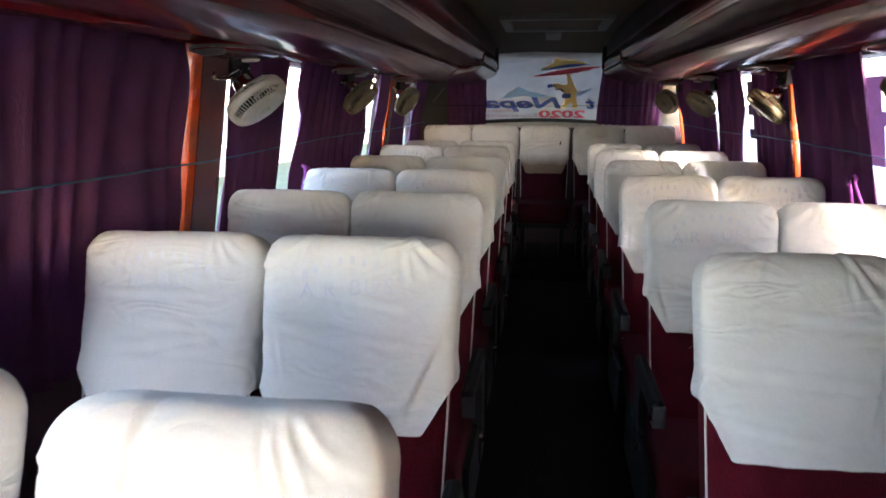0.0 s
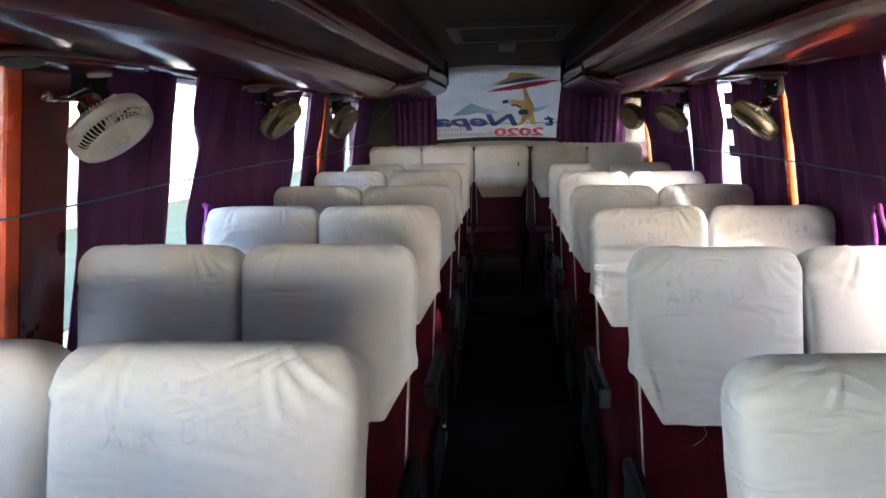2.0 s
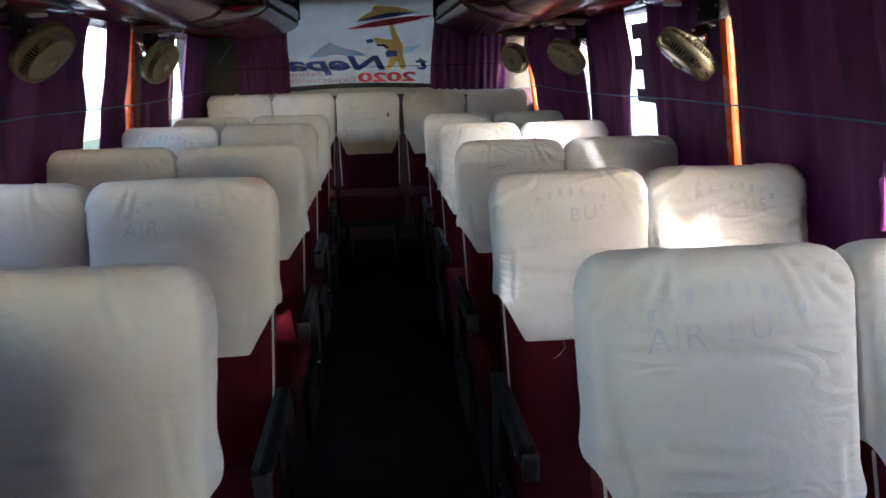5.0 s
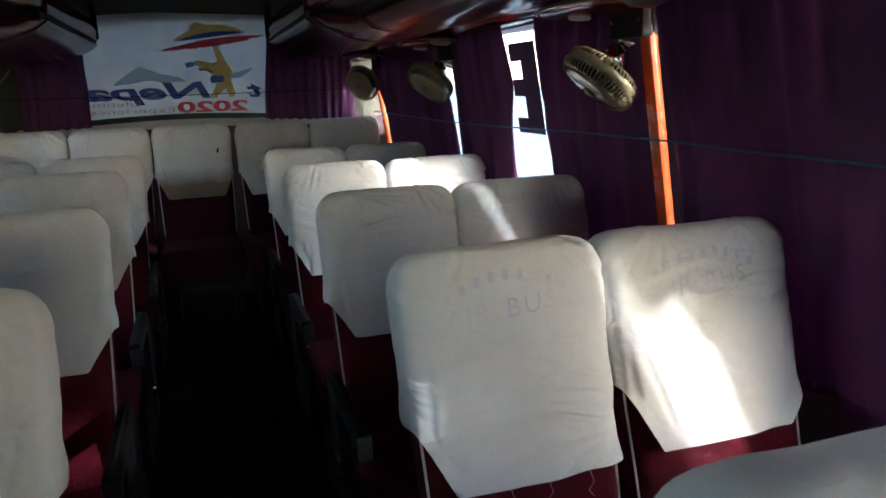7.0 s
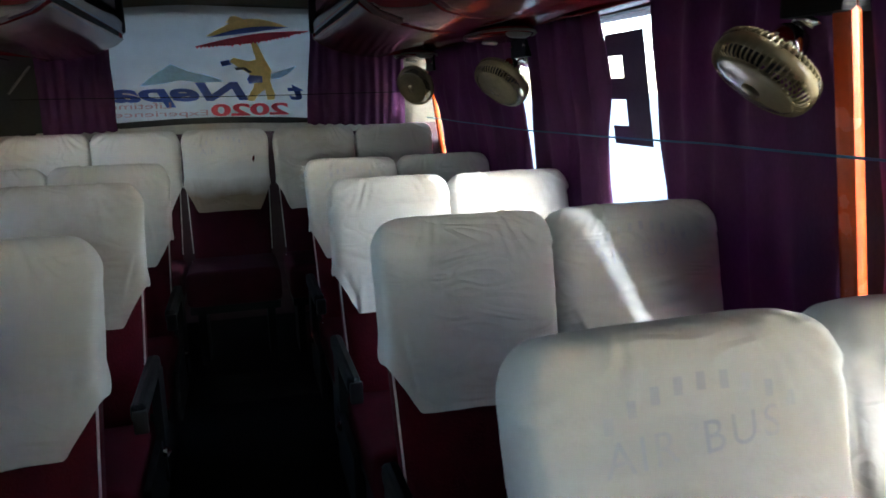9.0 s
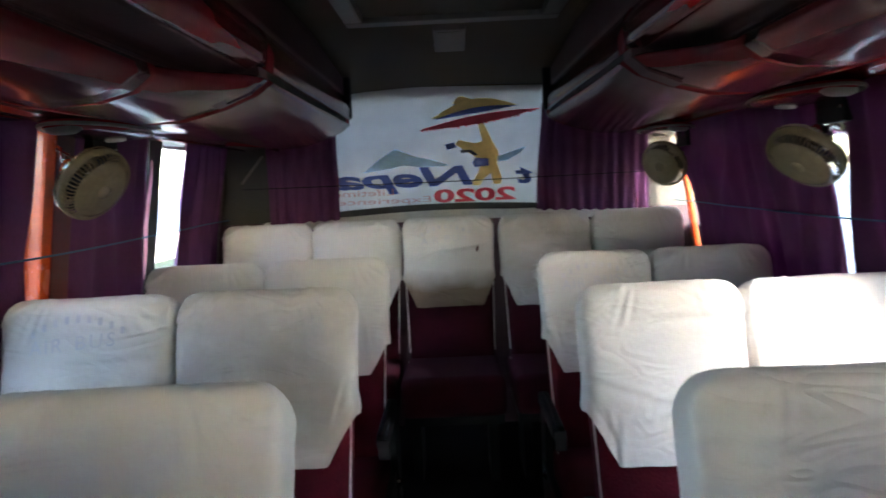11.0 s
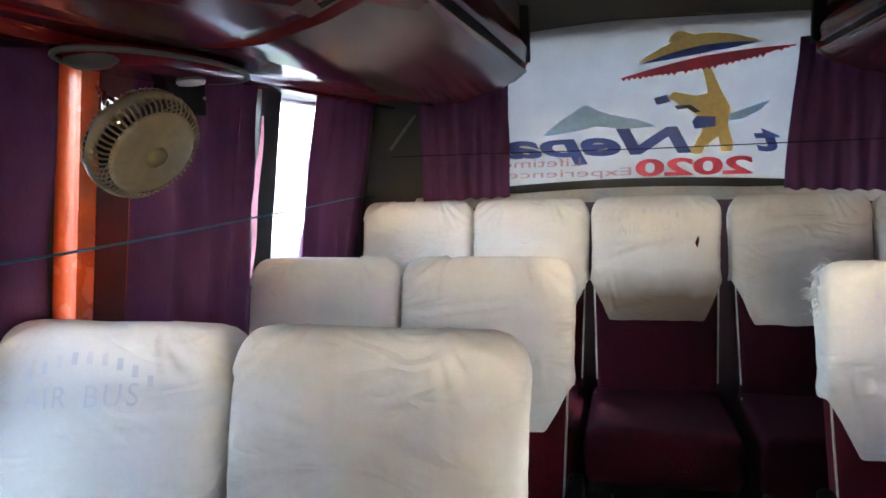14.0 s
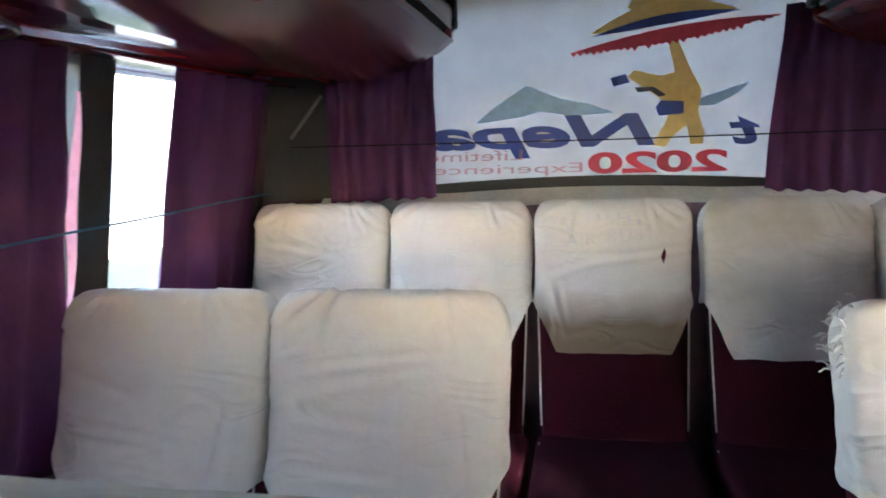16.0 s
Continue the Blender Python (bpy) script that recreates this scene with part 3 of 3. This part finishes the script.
art("yellow", [(0.165, 1.655), (0.19, 1.66), (0.235, 1.555), (0.265, 1.50), (0.255, 1.44), (0.275, 1.375), (0.27, 1.345), (0.235, 1.345), (0.225, 1.40), (0.19, 1.375), (0.165, 1.34), (0.125, 1.345), (0.165, 1.41), (0.18, 1.46), (0.12, 1.50), (0.055, 1.545), (0.075, 1.565), (0.15, 1.545), (0.19, 1.555)], off=0.001)
art("blue", [(0.005, 1.545), (0.05, 1.555), (0.062, 1.53), (0.015, 1.52)], off=0.002)
art("blue", [(0.135, 1.455), (0.15, 1.475), (0.215, 1.47), (0.215, 1.435), (0.145, 1.43)], off=0.003)
art("black", [(0.075, 1.515), (0.13, 1.515), (0.165, 1.49), (0.145, 1.485), (0.12, 1.503), (0.085, 1.5)], off=0.004)


def printed_text(text, size, x_right, z, color, width=None, bold=0.0, shear=0.0):
    bm = letters(text, size, bold, shear)
    xs = [v.co.x for v in bm.verts]
    k = (width / (max(xs) - min(xs))) if width else 1
    lo = min(xs)
    for v in bm.verts:
        v.co = Vector((x_right - (v.co.x - lo) * k, YB - 0.008, z + v.co.y))
    return part("printed_word", bm, PRINTS[color], banner)


printed_text("Nepal", 0.128, 0.135, 1.35, "blue", 0.765, 0.004, 0.22)
printed_text("t", 0.125, 0.425, 1.345, "blue", 0.085, 0.004, 0.22)
printed_text("2020", 0.084, 0.34, 1.268, "red", 0.40, 0.003)
printed_text("Lifetime", 0.046, -0.255, 1.312, "faded_red", 0.30)
printed_text("Experiences", 0.042, -0.075, 1.272, "faded_red", 0.50)

# ---- seats ----


def seat_shape(w, h, d, lean, y_top, z_top, x_mid):
    """Where a point of the backrest lies: a from 0 to 1 round it (0.25 is the middle of the front), t from 0 to 1 up it, e metres proud of it."""
    la = radians(lean)

    def fn(a, t, e=0.0):
        th = 2 * math.pi * a
        c, sn = math.cos(th), math.sin(th)
        p = 0.28
        ux, uy = math.copysign(abs(c) ** p, c), -math.copysign(abs(sn) ** p, sn)
        z = h * t
        rx, ry = 0.065, 0.05
        ix = iy = 0.0
        top = z - (h - rx)
        if top > 0:
            ix = rx - math.sqrt(max(0, rx * rx - min(top, rx) ** 2))
        top = z - (h - ry)
        if top > 0:
            iy = ry - math.sqrt(max(0, ry * ry - min(top, ry) ** 2))
        narrow = 0.02 * (1 - t)
        half = w / 2 - narrow - ix * 0.8 + e
        x = ux * half
        y = uy * (d / 2 - iy + e)
        if uy < 0:
            y -= 0.018 * math.cos(min(1, abs(x) / (w / 2)) * math.pi / 2) * (0.4 + 0.6 * math.sin(math.pi * min(1, t * 1.15)))
        z += e * max(0, (t - 0.9) * 10)
        y, z = y * math.cos(la) + (z - h) * math.sin(la), (z - h) * math.cos(la) - y * math.sin(la)
        return Vector((x_mid + x, y_top + d / 2 + y, z_top + z))
    return fn


def seat(x0, x1, y_top, z_top, seed, aisle=0, cut=(0.55, 0.55), lean=15, label="", raise_=0.0, text=True, window=False, frayed=False, stained=False, tear=False, threads=False, hem=False):
    rng = random.Random(seed)
    w, xm = x1 - x0 - 0.012, (x0 + x1) / 2
    h = 0.70
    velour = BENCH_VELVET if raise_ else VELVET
    thing = empty("bus_seat", pose(xm, y_top, 0))
    tagged(thing, label or "crimson velour bus seat with a creased off-white cotton cover", "seat", "bus seats")
    f = seat_shape(w, h, 0.115, lean, 0, z_top, 0)

    # even steps round the backrest
    ring = [f(i / 720, 0.5) for i in range(721)]
    run = [0.0]
    for p, q in zip(ring, ring[1:]):
        run.append(run[-1] + (q - p).length)
    turn = [r_ / run[-1] for r_ in run]

    share = np.interp(np.linspace(0, 1, 1761), turn, np.linspace(0, 1, 721)).tolist()

    def arc(u):
        return share[round(u * 1760)]
    # backrest
    bm = grid(lambda a, t: f(arc(a), t), 44, 16, closed=True)
    bmesh.ops.holes_fill(bm, edges=[e for e in bm.edges if e.is_boundary])
    part("backrest", bm, velour, thing, smooth=True)
    # cotton cover: long in front with cut corners, short at the back
    low = (0.40 if raise_ else 0.42) + rng.uniform(-0.015, 0.02)
    cl, cr = cut

    def foot(a):
        a = a % 1.0
        if a < 0.5:  # front; 0 is the +x side, 0.5 the -x side
            th = 2 * math.pi * a
            c = math.cos(th)
            x = math.copysign(abs(c) ** 0.28, c)
            corner = cr if x > 0 else cl
            k = max(0, (abs(x) - 0.72) / 0.28)
            return low + (corner - low) * min(1, k) + 0.006 * noise.noise((x * 3, seed, 0))
        k = min(1, min(a - 0.5, 1.0 - a) / 0.06)
        side = cr if a > 0.75 else cl
        return side + (0.62 - side) * k
    sx, sy = rng.uniform(0, 50), rng.uniform(0, 50)
    # creases: place, direction, half length, width and depth in metres on the front of the cover
    lines = []
    for i in range(4):  # long folds across
        lines.append((rng.uniform(-0.1, 0.1), rng.uniform(0.03, 0.42) * 0.8 + 0.30, rng.gauss(0, 0.16), rng.uniform(0.10, 0.20), rng.uniform(0.009, 0.014), rng.uniform(0.002, 0.0042)))
    for sg in (-1, 1):  # short folds running in from the upper corners
        for i in range(4):
            ang = (0.5 + 0.28 * i + rng.uniform(-0.1, 0.1)) * -sg
            lines.append((sg * (w / 2 - 0.045 - 0.022 * i), h - 0.035 - rng.uniform(0, 0.02), ang, rng.uniform(0.035, 0.08), rng.uniform(0.006, 0.009), rng.uniform(0.0025, 0.005)))
    for i in range(3):  # folds down the side edges
        sg = rng.choice((-1, 1))
        lines.append((sg * rng.uniform(0.12, w / 2 - 0.02), rng.uniform(0.28, 0.45), 1.35 * sg + rng.gauss(0, 0.2), rng.uniform(0.05, 0.11), rng.uniform(0.007, 0.011), rng.uniform(0.0025, 0.0045)))
    lines = [(lx, lz, math.cos(an), math.sin(an), ln, wd, dp) for lx, lz, an, ln, wd, dp in lines]

    def cov(u, v):
        b = foot(u)
        t = b + (1 - b) * v
        x = f(u, t).x
        z = t
        fold = 0.003 * noise.noise((x * 6 + sx + z * 4, z * 3 + sy, 1.0)) + 0.0012 * noise.noise((x * 20 + sx - z * 16, z * 15 + sy, 4.0))
        crease = 0.0
        if (u % 1.0) < 0.5:
            zz = z * h
            for lx, lz, ca, sa, ln, wd, dp in lines:
                px, pz = x - lx, zz - lz
                al = abs(px * ca + pz * sa)
                if al < ln:
                    q = (pz * ca - px * sa) / wd
                    if -2.5 < q < 2.5:
                        crease += dp * 1.6 * q * math.exp(-q * q) * (1 - (al / ln) ** 2)
        tight = 0.0
        flare = 0.006 * max(0, 1 - (t - b) / 0.06)
        return f(u, t, 0.008 + fold + crease + tight + flare)
    bm = grid(lambda u, v: cov(arc(u), v), 176, 66, closed=True)
    bmesh.ops.holes_fill(bm, edges=[e for e in bm.edges if e.is_boundary and min(v.co.z for v in e.verts) > z_top - 0.03])
    cover = part("seat_cover", bm, BROWN_BAND if hem else (SOILED if stained else COVER), thing, "creased off-white cotton headrest cover", smooth=True)

    def on_front(x, t, e):
        c = max(-1, min(1, x / (w / 2)))
        th = math.acos(math.copysign(abs(c) ** (1 / 0.28), c))
        u = th / (2 * math.pi)
        return cov(u, max(0, min(1, (t - foot(u)) / (1 - foot(u))))) + Vector((0, -e, e * 0.2))
    if text:
        for n_, ch in enumerate("AIR BUS"):
            if ch == " ":
                continue
            bm = letters(ch, 0.048)
            bmesh.ops.triangulate(bm, faces=bm.faces[:])
            bmesh.ops.subdivide_edges(bm, edges=[e for e in bm.edges if e.calc_length() > 0.012], cuts=2, use_grid_fill=True)
            for v in bm.verts:
                lx = v.co.x + (-0.095, -0.070, -0.046, 0.0, 0.009, 0.045, 0.079)[n_] - 0.01
                v.co = on_front(lx, 0.825 + v.co.y / h + 0.12 * lx, 0.0022)
            part("printed_letter", bm, INK, cover)
        for i in range(9):
            xa = -0.118 + 0.026 * i
            bm = bmesh.new()
            t0 = 0.915 - 4.0 * (xa + 0.012) ** 2
            for k_ in range(3):
                ta, tb = t0 + 0.008 * k_, t0 + 0.008 * (k_ + 1)
                bm.faces.new([bm.verts.new(on_front(x_, t_, 0.002)) for x_, t_ in ((xa, ta), (xa + 0.010, ta), (xa + 0.010, tb), (xa, tb))])
            part("printed_bar", bm, INK, cover)
    if threads:
        for a_ in (-0.05, 0.02, 0.1):
            p = on_front(a_, low + 0.004, 0.004)
            part("loose_thread", tube([p, p + Vector((0.006, -0.004, -0.02)), p + Vector((-0.004, -0.004, -0.035)), p + Vector((-0.012 + a_ * 0.2, -0.002, -0.05))], 0.0004, 4), PIPING, cover)
    if tear:
        bm = bmesh.new()
        bm.faces.new([bm.verts.new(on_front(0.13 + a_, 0.77 + b_, 0.003)) for a_, b_ in ((-0.006, 0.0), (-0.002, 0.02), (0.003, 0.035), (0.008, 0.012), (0.004, -0.008), (0.001, -0.025))])
        part("tear", bm, VELVET, cover, "small dark tear in the cover")
    if frayed:
        bm = bmesh.new()
        for i in range(40):
            t = 0.84 + 0.16 * rng.random()
            p = f(0.5 + rng.uniform(-0.03, 0.03), t, 0.012)
            q = p + Vector((-rng.uniform(0.005, 0.02), rng.uniform(-0.02, 0.01), rng.uniform(-0.02, 0.015)))
            tube([p, (p + q) / 2 + Vector((0, 0, 0.004)), q], 0.0016, 4, bm)
        part("frayed_edge", bm, COVER, cover, "frayed torn cotton edge")
    # threads of piping down both front edges
    for a in (0.035, 0.465):
        part("piping", tube([f(a, t, 0.003) for t in [0.12 + 0.46 * i / 14 for i in range(15)]], 0.0026, 6), PIPING, thing)
    # cushion
    zc = 0.46 + raise_
    yb = f(0.25, 0.04).y
    bm = box(-w / 2, w / 2, yb - 0.43, yb + 0.06, zc - 0.13, zc, 0.045, 4)
    for v in bm.verts:
        v.co.z += 0.018 * math.cos(v.co.x / w * math.pi) if v.co.z > zc - 0.06 else 0
        v.co.z += 0.03 * max(0, (yb - 0.15 - v.co.y) / 0.3) if v.co.z > zc - 0.06 else 0
    part("seat_cushion", bm, velour, thing, smooth=True)
    part("piping", tube([(-w / 2 + 0.012, yb - 0.41 + 0.40 * i / 8, zc - 0.004) for i in range(9)], 0.0026, 6), PIPING, thing)
    # steel frame to the floor
    part("seat_pan", box(-w / 2 + 0.01, w / 2 - 0.01, yb - 0.40, yb + 0.05, zc - 0.165, zc - 0.131), STEEL, thing)
    base = 0.14 if raise_ else 0.0
    for sx_ in (-1, 1):
        part("leg", box(sx_ * (w / 2 - 0.05) - 0.018, sx_ * (w / 2 - 0.05) + 0.018, yb - 0.30, yb - 0.05, base, zc - 0.165, 0.004), STEEL, thing)
    # black armrest on the aisle side
    if aisle:
        xa = aisle * (w / 2 + 0.022)
        bm = box(xa - 0.022, xa + 0.013, yb - 0.34, yb + 0.02, zc + 0.155, zc + 0.20, 0.018, 3)
        part("armrest", bm, BLACK, thing, "black padded armrest", smooth=True)
        part("armrest_cap", box(xa - 0.017, xa + 0.017, yb - 0.346, yb - 0.328, zc + 0.130, zc + 0.188, 0.008), CAPGREY, thing, "grey plastic armrest end")
        part("armrest_bracket", box(xa - 0.012, xa + 0.012, yb - 0.06, yb + 0.05, zc - 0.15, zc + 0.158, 0.005), STEEL, thing)
        part("side_panel", box(xa - 0.016, xa + 0.004, yb - 0.34, yb + 0.0, zc - 0.20, zc - 0.02, 0.008), BLACK, thing)
        part("recline_lever", lathe([(0.0, 0.0), (0.014, 0.0), (0.016, 0.01), (0.0, 0.02)], 10), CHROME, thing).matrix_local = pose(xa + aisle * 0.01, yb - 0.1, zc - 0.04, 0, 90 * aisle, 0)
    return thing


ROW0, PITCH = 2.265, 0.795
for k in range(-2, 5):
    y = ROW0 + PITCH * k
    near = k == -2
    dx = {-1: 0.034, 0: 0.012, 3: -0.012, 4: -0.006}.get(k, 0.0)
    seat((-1.10 if near else -1.062) + dx, (-0.635 if near else -0.642) + dx, y, 1.08 if near else (1.110 if k == 3 else 1.098), 100 + k, lean=15 + 0.6 * (k % 3), cut=(0.58, 0.52), text=k in (-1, 1, 3))
    # Row 3 takes the stained cloth for its patches and to paint in its shade.
    seat((-0.53 if near else -0.638) + dx, (-0.15 if near else -0.206) + dx, y - (0.03 if near else 0), 1.072 if near else (1.110 if k == 3 else 1.098), 200 + k, aisle=1, lean=15 + 0.5 * ((k + 1) % 3), cut=(0.54, 0.57),
         label="crimson velour bus seat with smooth white cover and no visible print" if k == 4 else ("crimson velour bus seat, grey-stained white cover also darkened for shade" if k == 3 else ""), text=k in (-1, 1), stained=k == 3)
for k in range(-1, 5):
    y = ROW0 + PITCH * k
    seat(0.322, 0.712, y, 1.086, 300 + k, aisle=-1, cut=(0.58, 0.42 if k == 1 else 0.52), lean=15, text=k in (0, 1, 4), frayed=k == 4, threads=k in (0, 1),
         label="crimson velour bus seat whose white cover is frayed along its edge" if k == 4 else "")
    seat(0.717, 1.130, y, 1.086, 400 + k, cut=(0.60, 0.50), lean=15, text=k in (1, 2))
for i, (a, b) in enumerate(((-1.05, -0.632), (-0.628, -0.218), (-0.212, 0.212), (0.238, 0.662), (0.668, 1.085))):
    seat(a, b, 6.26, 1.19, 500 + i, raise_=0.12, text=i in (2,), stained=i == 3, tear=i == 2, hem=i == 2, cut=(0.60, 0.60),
         label=["dark maroon rear bench seat with a clean white cover", "dark maroon rear bench seat with white cover beside the middle", "dark maroon middle rear bench seat with a brown-banded white cover", "dark maroon rear bench seat with a brown-stained white cover", "dark maroon rear bench seat, white cover, by the window pillar"][i])

# ---- fans ----


def fan(centre, axis, mount, material):
    c, ax = Vector(centre), Vector(axis).normalized()
    rot = ax.to_track_quat("Z", "Y").to_matrix().to_4x4()
    thing = empty("cabin_fan", Matrix.Translation(c) @ rot)
    tagged(thing, "small round caged cabin fan on a metal bracket", "fan", "cabin fans")
    R = 0.105
    # rim band, dished front and back shells with slots near the rim
    part("rim", lathe([(R - 0.006, -0.014), (R - 0.001, -0.013), (R + 0.002, 0.0), (R - 0.001, 0.013), (R - 0.006, 0.014), (R - 0.009, 0.0), (R - 0.006, -0.014)], 48), material, thing, smooth=True)
    n = 56
    for name, zs, r_in in (("front_guard", 1, 0.082), ("back_guard", -1, 0.070)):
        bm = bmesh.new()
        for i in range(n):
            a = 2 * math.pi * i / n
            pts = [Vector((r * math.cos(a), r * math.sin(a), zs * z)) for r, z in ((r_in - 0.002, 0.034), (r_in * 0.45 + R * 0.55, 0.030), (R - 0.005, 0.022), (R - 0.001, 0.008))]
            tube(pts, 0.0021, 4, bm)
        tagged(part(name, bm, material, thing, "fine ribbed guard"), kind="stuff")
    part("front_dish", lathe([(R * 0.02, 0.043), (0.03, 0.043), (0.055, 0.041), (0.075, 0.0375), (0.084, 0.034), (0.084, 0.031), (0.02, 0.039)], 40), material, thing, "fine mesh dish of the fan front", smooth=True)
    part("hub_cap", lathe([(0.0005, 0.052), (0.012, 0.051), (0.019, 0.047), (0.02, 0.041)], 24), material, thing, smooth=True)
    part("back_dish", lathe([(0.069, -0.032), (0.072, -0.035), (0.045, -0.041), (0.0005, -0.043)], 32), material, thing, smooth=True)
    for a in (0.4, 0.4 + math.pi / 2):
        part("brace", tube([(r * math.cos(a), r * math.sin(a), z) for r, z in ((-R + 0.002, -0.012), (-R + 0.012, -0.028), (-0.05, -0.043), (0.05, -0.043), (R - 0.012, -0.028), (R - 0.002, -0.012))], 0.005, 6), material, thing, smooth=True)
    for j in range(4):
        a0 = j * math.pi / 2
        bl = bmesh.new()
        vs = [bl.verts.new((r * math.cos(a0 + da), r * math.sin(a0 + da), z)) for r in (0.02, 0.055, 0.09) for da, z in ((-0.45, -0.012), (0.0, 0.0), (0.45, 0.014))]
        for p in range(2):
            for q in range(2):
                bl.faces.new((vs[p * 3 + q], vs[p * 3 + q + 1], vs[p * 3 + q + 4], vs[p * 3 + q + 3]))
        part("blade", bl, BLACK, thing)
    part("motor", lathe([(0.0, -0.095), (0.026, -0.093), (0.036, -0.084), (0.040, -0.06), (0.040, -0.04), (0.0, -0.036)], 24), CHROME, thing, "bright metal motor housing", smooth=True)
    inv = (Matrix.Translation(c) @ rot).inverted()
    m = inv @ Vector(mount)
    part("bracket", tube([(0.012, 0, -0.09), (0.03, 0.01, -0.13), m * 0.6 + Vector((0, 0, -0.04)), m], 0.007), CHROME, thing, "chrome bracket arm", smooth=True)
    part("bracket", tube([(-0.02, 0, -0.09), m * 0.5 + Vector((-0.01, 0.02, -0.03)), m], 0.005), CHROME, thing, smooth=True)
    part("cable", tube([m, m + inv.to_3x3() @ Vector((0.0, 0.02, 0.03)), m + inv.to_3x3() @ Vector((0.0, 0.045, 0.05)), m + inv.to_3x3() @ Vector((0.0, 0.03, 0.085))], 0.003, 6), BLACK, thing, smooth=True)
    part("mount_plate", lathe([(0.0, -0.008), (0.035, -0.008), (0.038, 0.0), (0.03, 0.014), (0.0, 0.016)], 20), CHROME, thing, smooth=True).matrix_local = Matrix.Translation(m)
    return thing


fan((-0.935, 2.283, 1.405), (0.62, -0.10, -0.77), (-1.06, 2.20, 1.47), FANWHITE)
fan((-0.955, 3.716, 1.425), (0.60, -0.1, -0.6), (-1.07, 3.62, 1.50), FANPLASTIC)
fan((-0.93, 4.866, 1.405), (0.80, -0.25, -0.56), (-1.06, 4.90, 1.53), FANPLASTIC)
fan((1.028, 3.60, 1.38), (-0.62, 0.10, -0.75), (1.10, 3.58, 1.46), FANPLASTIC)
fan((1.00, 2.15, 1.40), (-0.62, 0.2, -0.7), (1.10, 2.12, 1.47), FANPLASTIC)
fan((1.00, 4.936, 1.391), (-0.62, -0.25, -0.7), (1.10, 4.95, 1.47), FANPLASTIC)
fan((0.985, 6.19, 1.402), (-0.65, -0.55, -0.35), (1.10, 6.33, 1.46), FANPLASTIC)

# ---- overhead fittings ----
for side, s, xw in (("left", 1, XL), ("right", -1, XR)):
    for y in (0.75, 2.20, 3.62, 4.98) if side == "left" else (0.75, 2.15, 3.56, 4.95, 6.2):
        thing = empty("reading_light_panel", pose(xw + s * 0.15, y, 1.556, 0, -4 * s, 0))
        tagged(thing, "long oval pale plastic light panel under the rack", "light panel", "reading light panels")
        part("panel", lathe([(0.0, -0.022), (0.6, -0.019), (0.9, -0.01), (1.0, 0.0), (0.95, 0.008), (0.0, 0.01)], 32), MAROON, thing, smooth=True).matrix_local = Matrix.Diagonal((0.095, 0.27, 1, 1))
        rim = tube([(0.093 * math.cos(a), 0.268 * math.sin(a), -0.004) for a in [2 * math.pi * q / 40 for q in range(40)]], 0.005, 6, close=True)
        part("rim", rim, HATCH, thing, "pale rim of the light panel", smooth=True)
        for dy in (-0.2,):
            part("air_nozzle", lathe([(0.0005, -0.014), (0.03, -0.012), (0.042, -0.004), (0.044, 0.006)], 20), HATCH, thing, smooth=True).matrix_local = pose(0, dy, -0.012)
        part("lens", lathe([(0.0, -0.008), (0.026, -0.006), (0.03, 0.0), (0.0, 0.004)], 16), IVORY, thing, smooth=True).matrix_local = pose(0, 0.08, -0.022)
        blk = empty("wall_speaker", pose(xw + s * 0.045, y + (0.17 if side == "left" else -0.02), 1.515))
        tagged(blk, "small black box under the cove above the curtains", "speaker", "black boxes")
        part("body", box(-0.035, 0.035, -0.075, 0.075, -0.04, 0.04, 0.008), BLACK, blk)
        for dy in (-0.06, 0.06):
            part("screw", lathe([(0.0, 0.0), (0.006, 0.0), (0.005, 0.004), (0.0, 0.004)], 8), CHROME, blk).matrix_local = pose(s * 0.036, dy, 0.0, 0, 90 * s, 0)

# ---- outside ----
ground = tagged(part("ground", box(-400, 400, -400, 400, -1.0, -0.9), GROUND), "dusty asphalt yard around the bus", kind="structure")
tagged(part("lawn", box(-9.95, -5.0, -40, 60, -0.9, -0.86), GRASS), "green grass verge beside the yard", kind="stuff")


def boundary_wall(x, y0, y1, top):
    thing = tagged(empty("boundary_wall"), "low pale pink boundary wall beyond the grass verge", "wall")
    part("wall", box(x - 0.12, x + 0.12, y0, y1, -0.9, top), BRICK, thing)
    part("coping", box(x - 0.17, x + 0.17, y0, y1, top, top + 0.06, 0.01), PLASTER, thing)
    for i in range(int((y1 - y0) / 3.0) + 1):
        y = y0 + 3.0 * i
        part("pier", box(x - 0.2, x + 0.2, y - 0.18, y + 0.18, -0.9, top + 0.12, 0.01), BRICK, thing)
    return thing


boundary_wall(-10.0, -8.0, 40.0, 0.0)
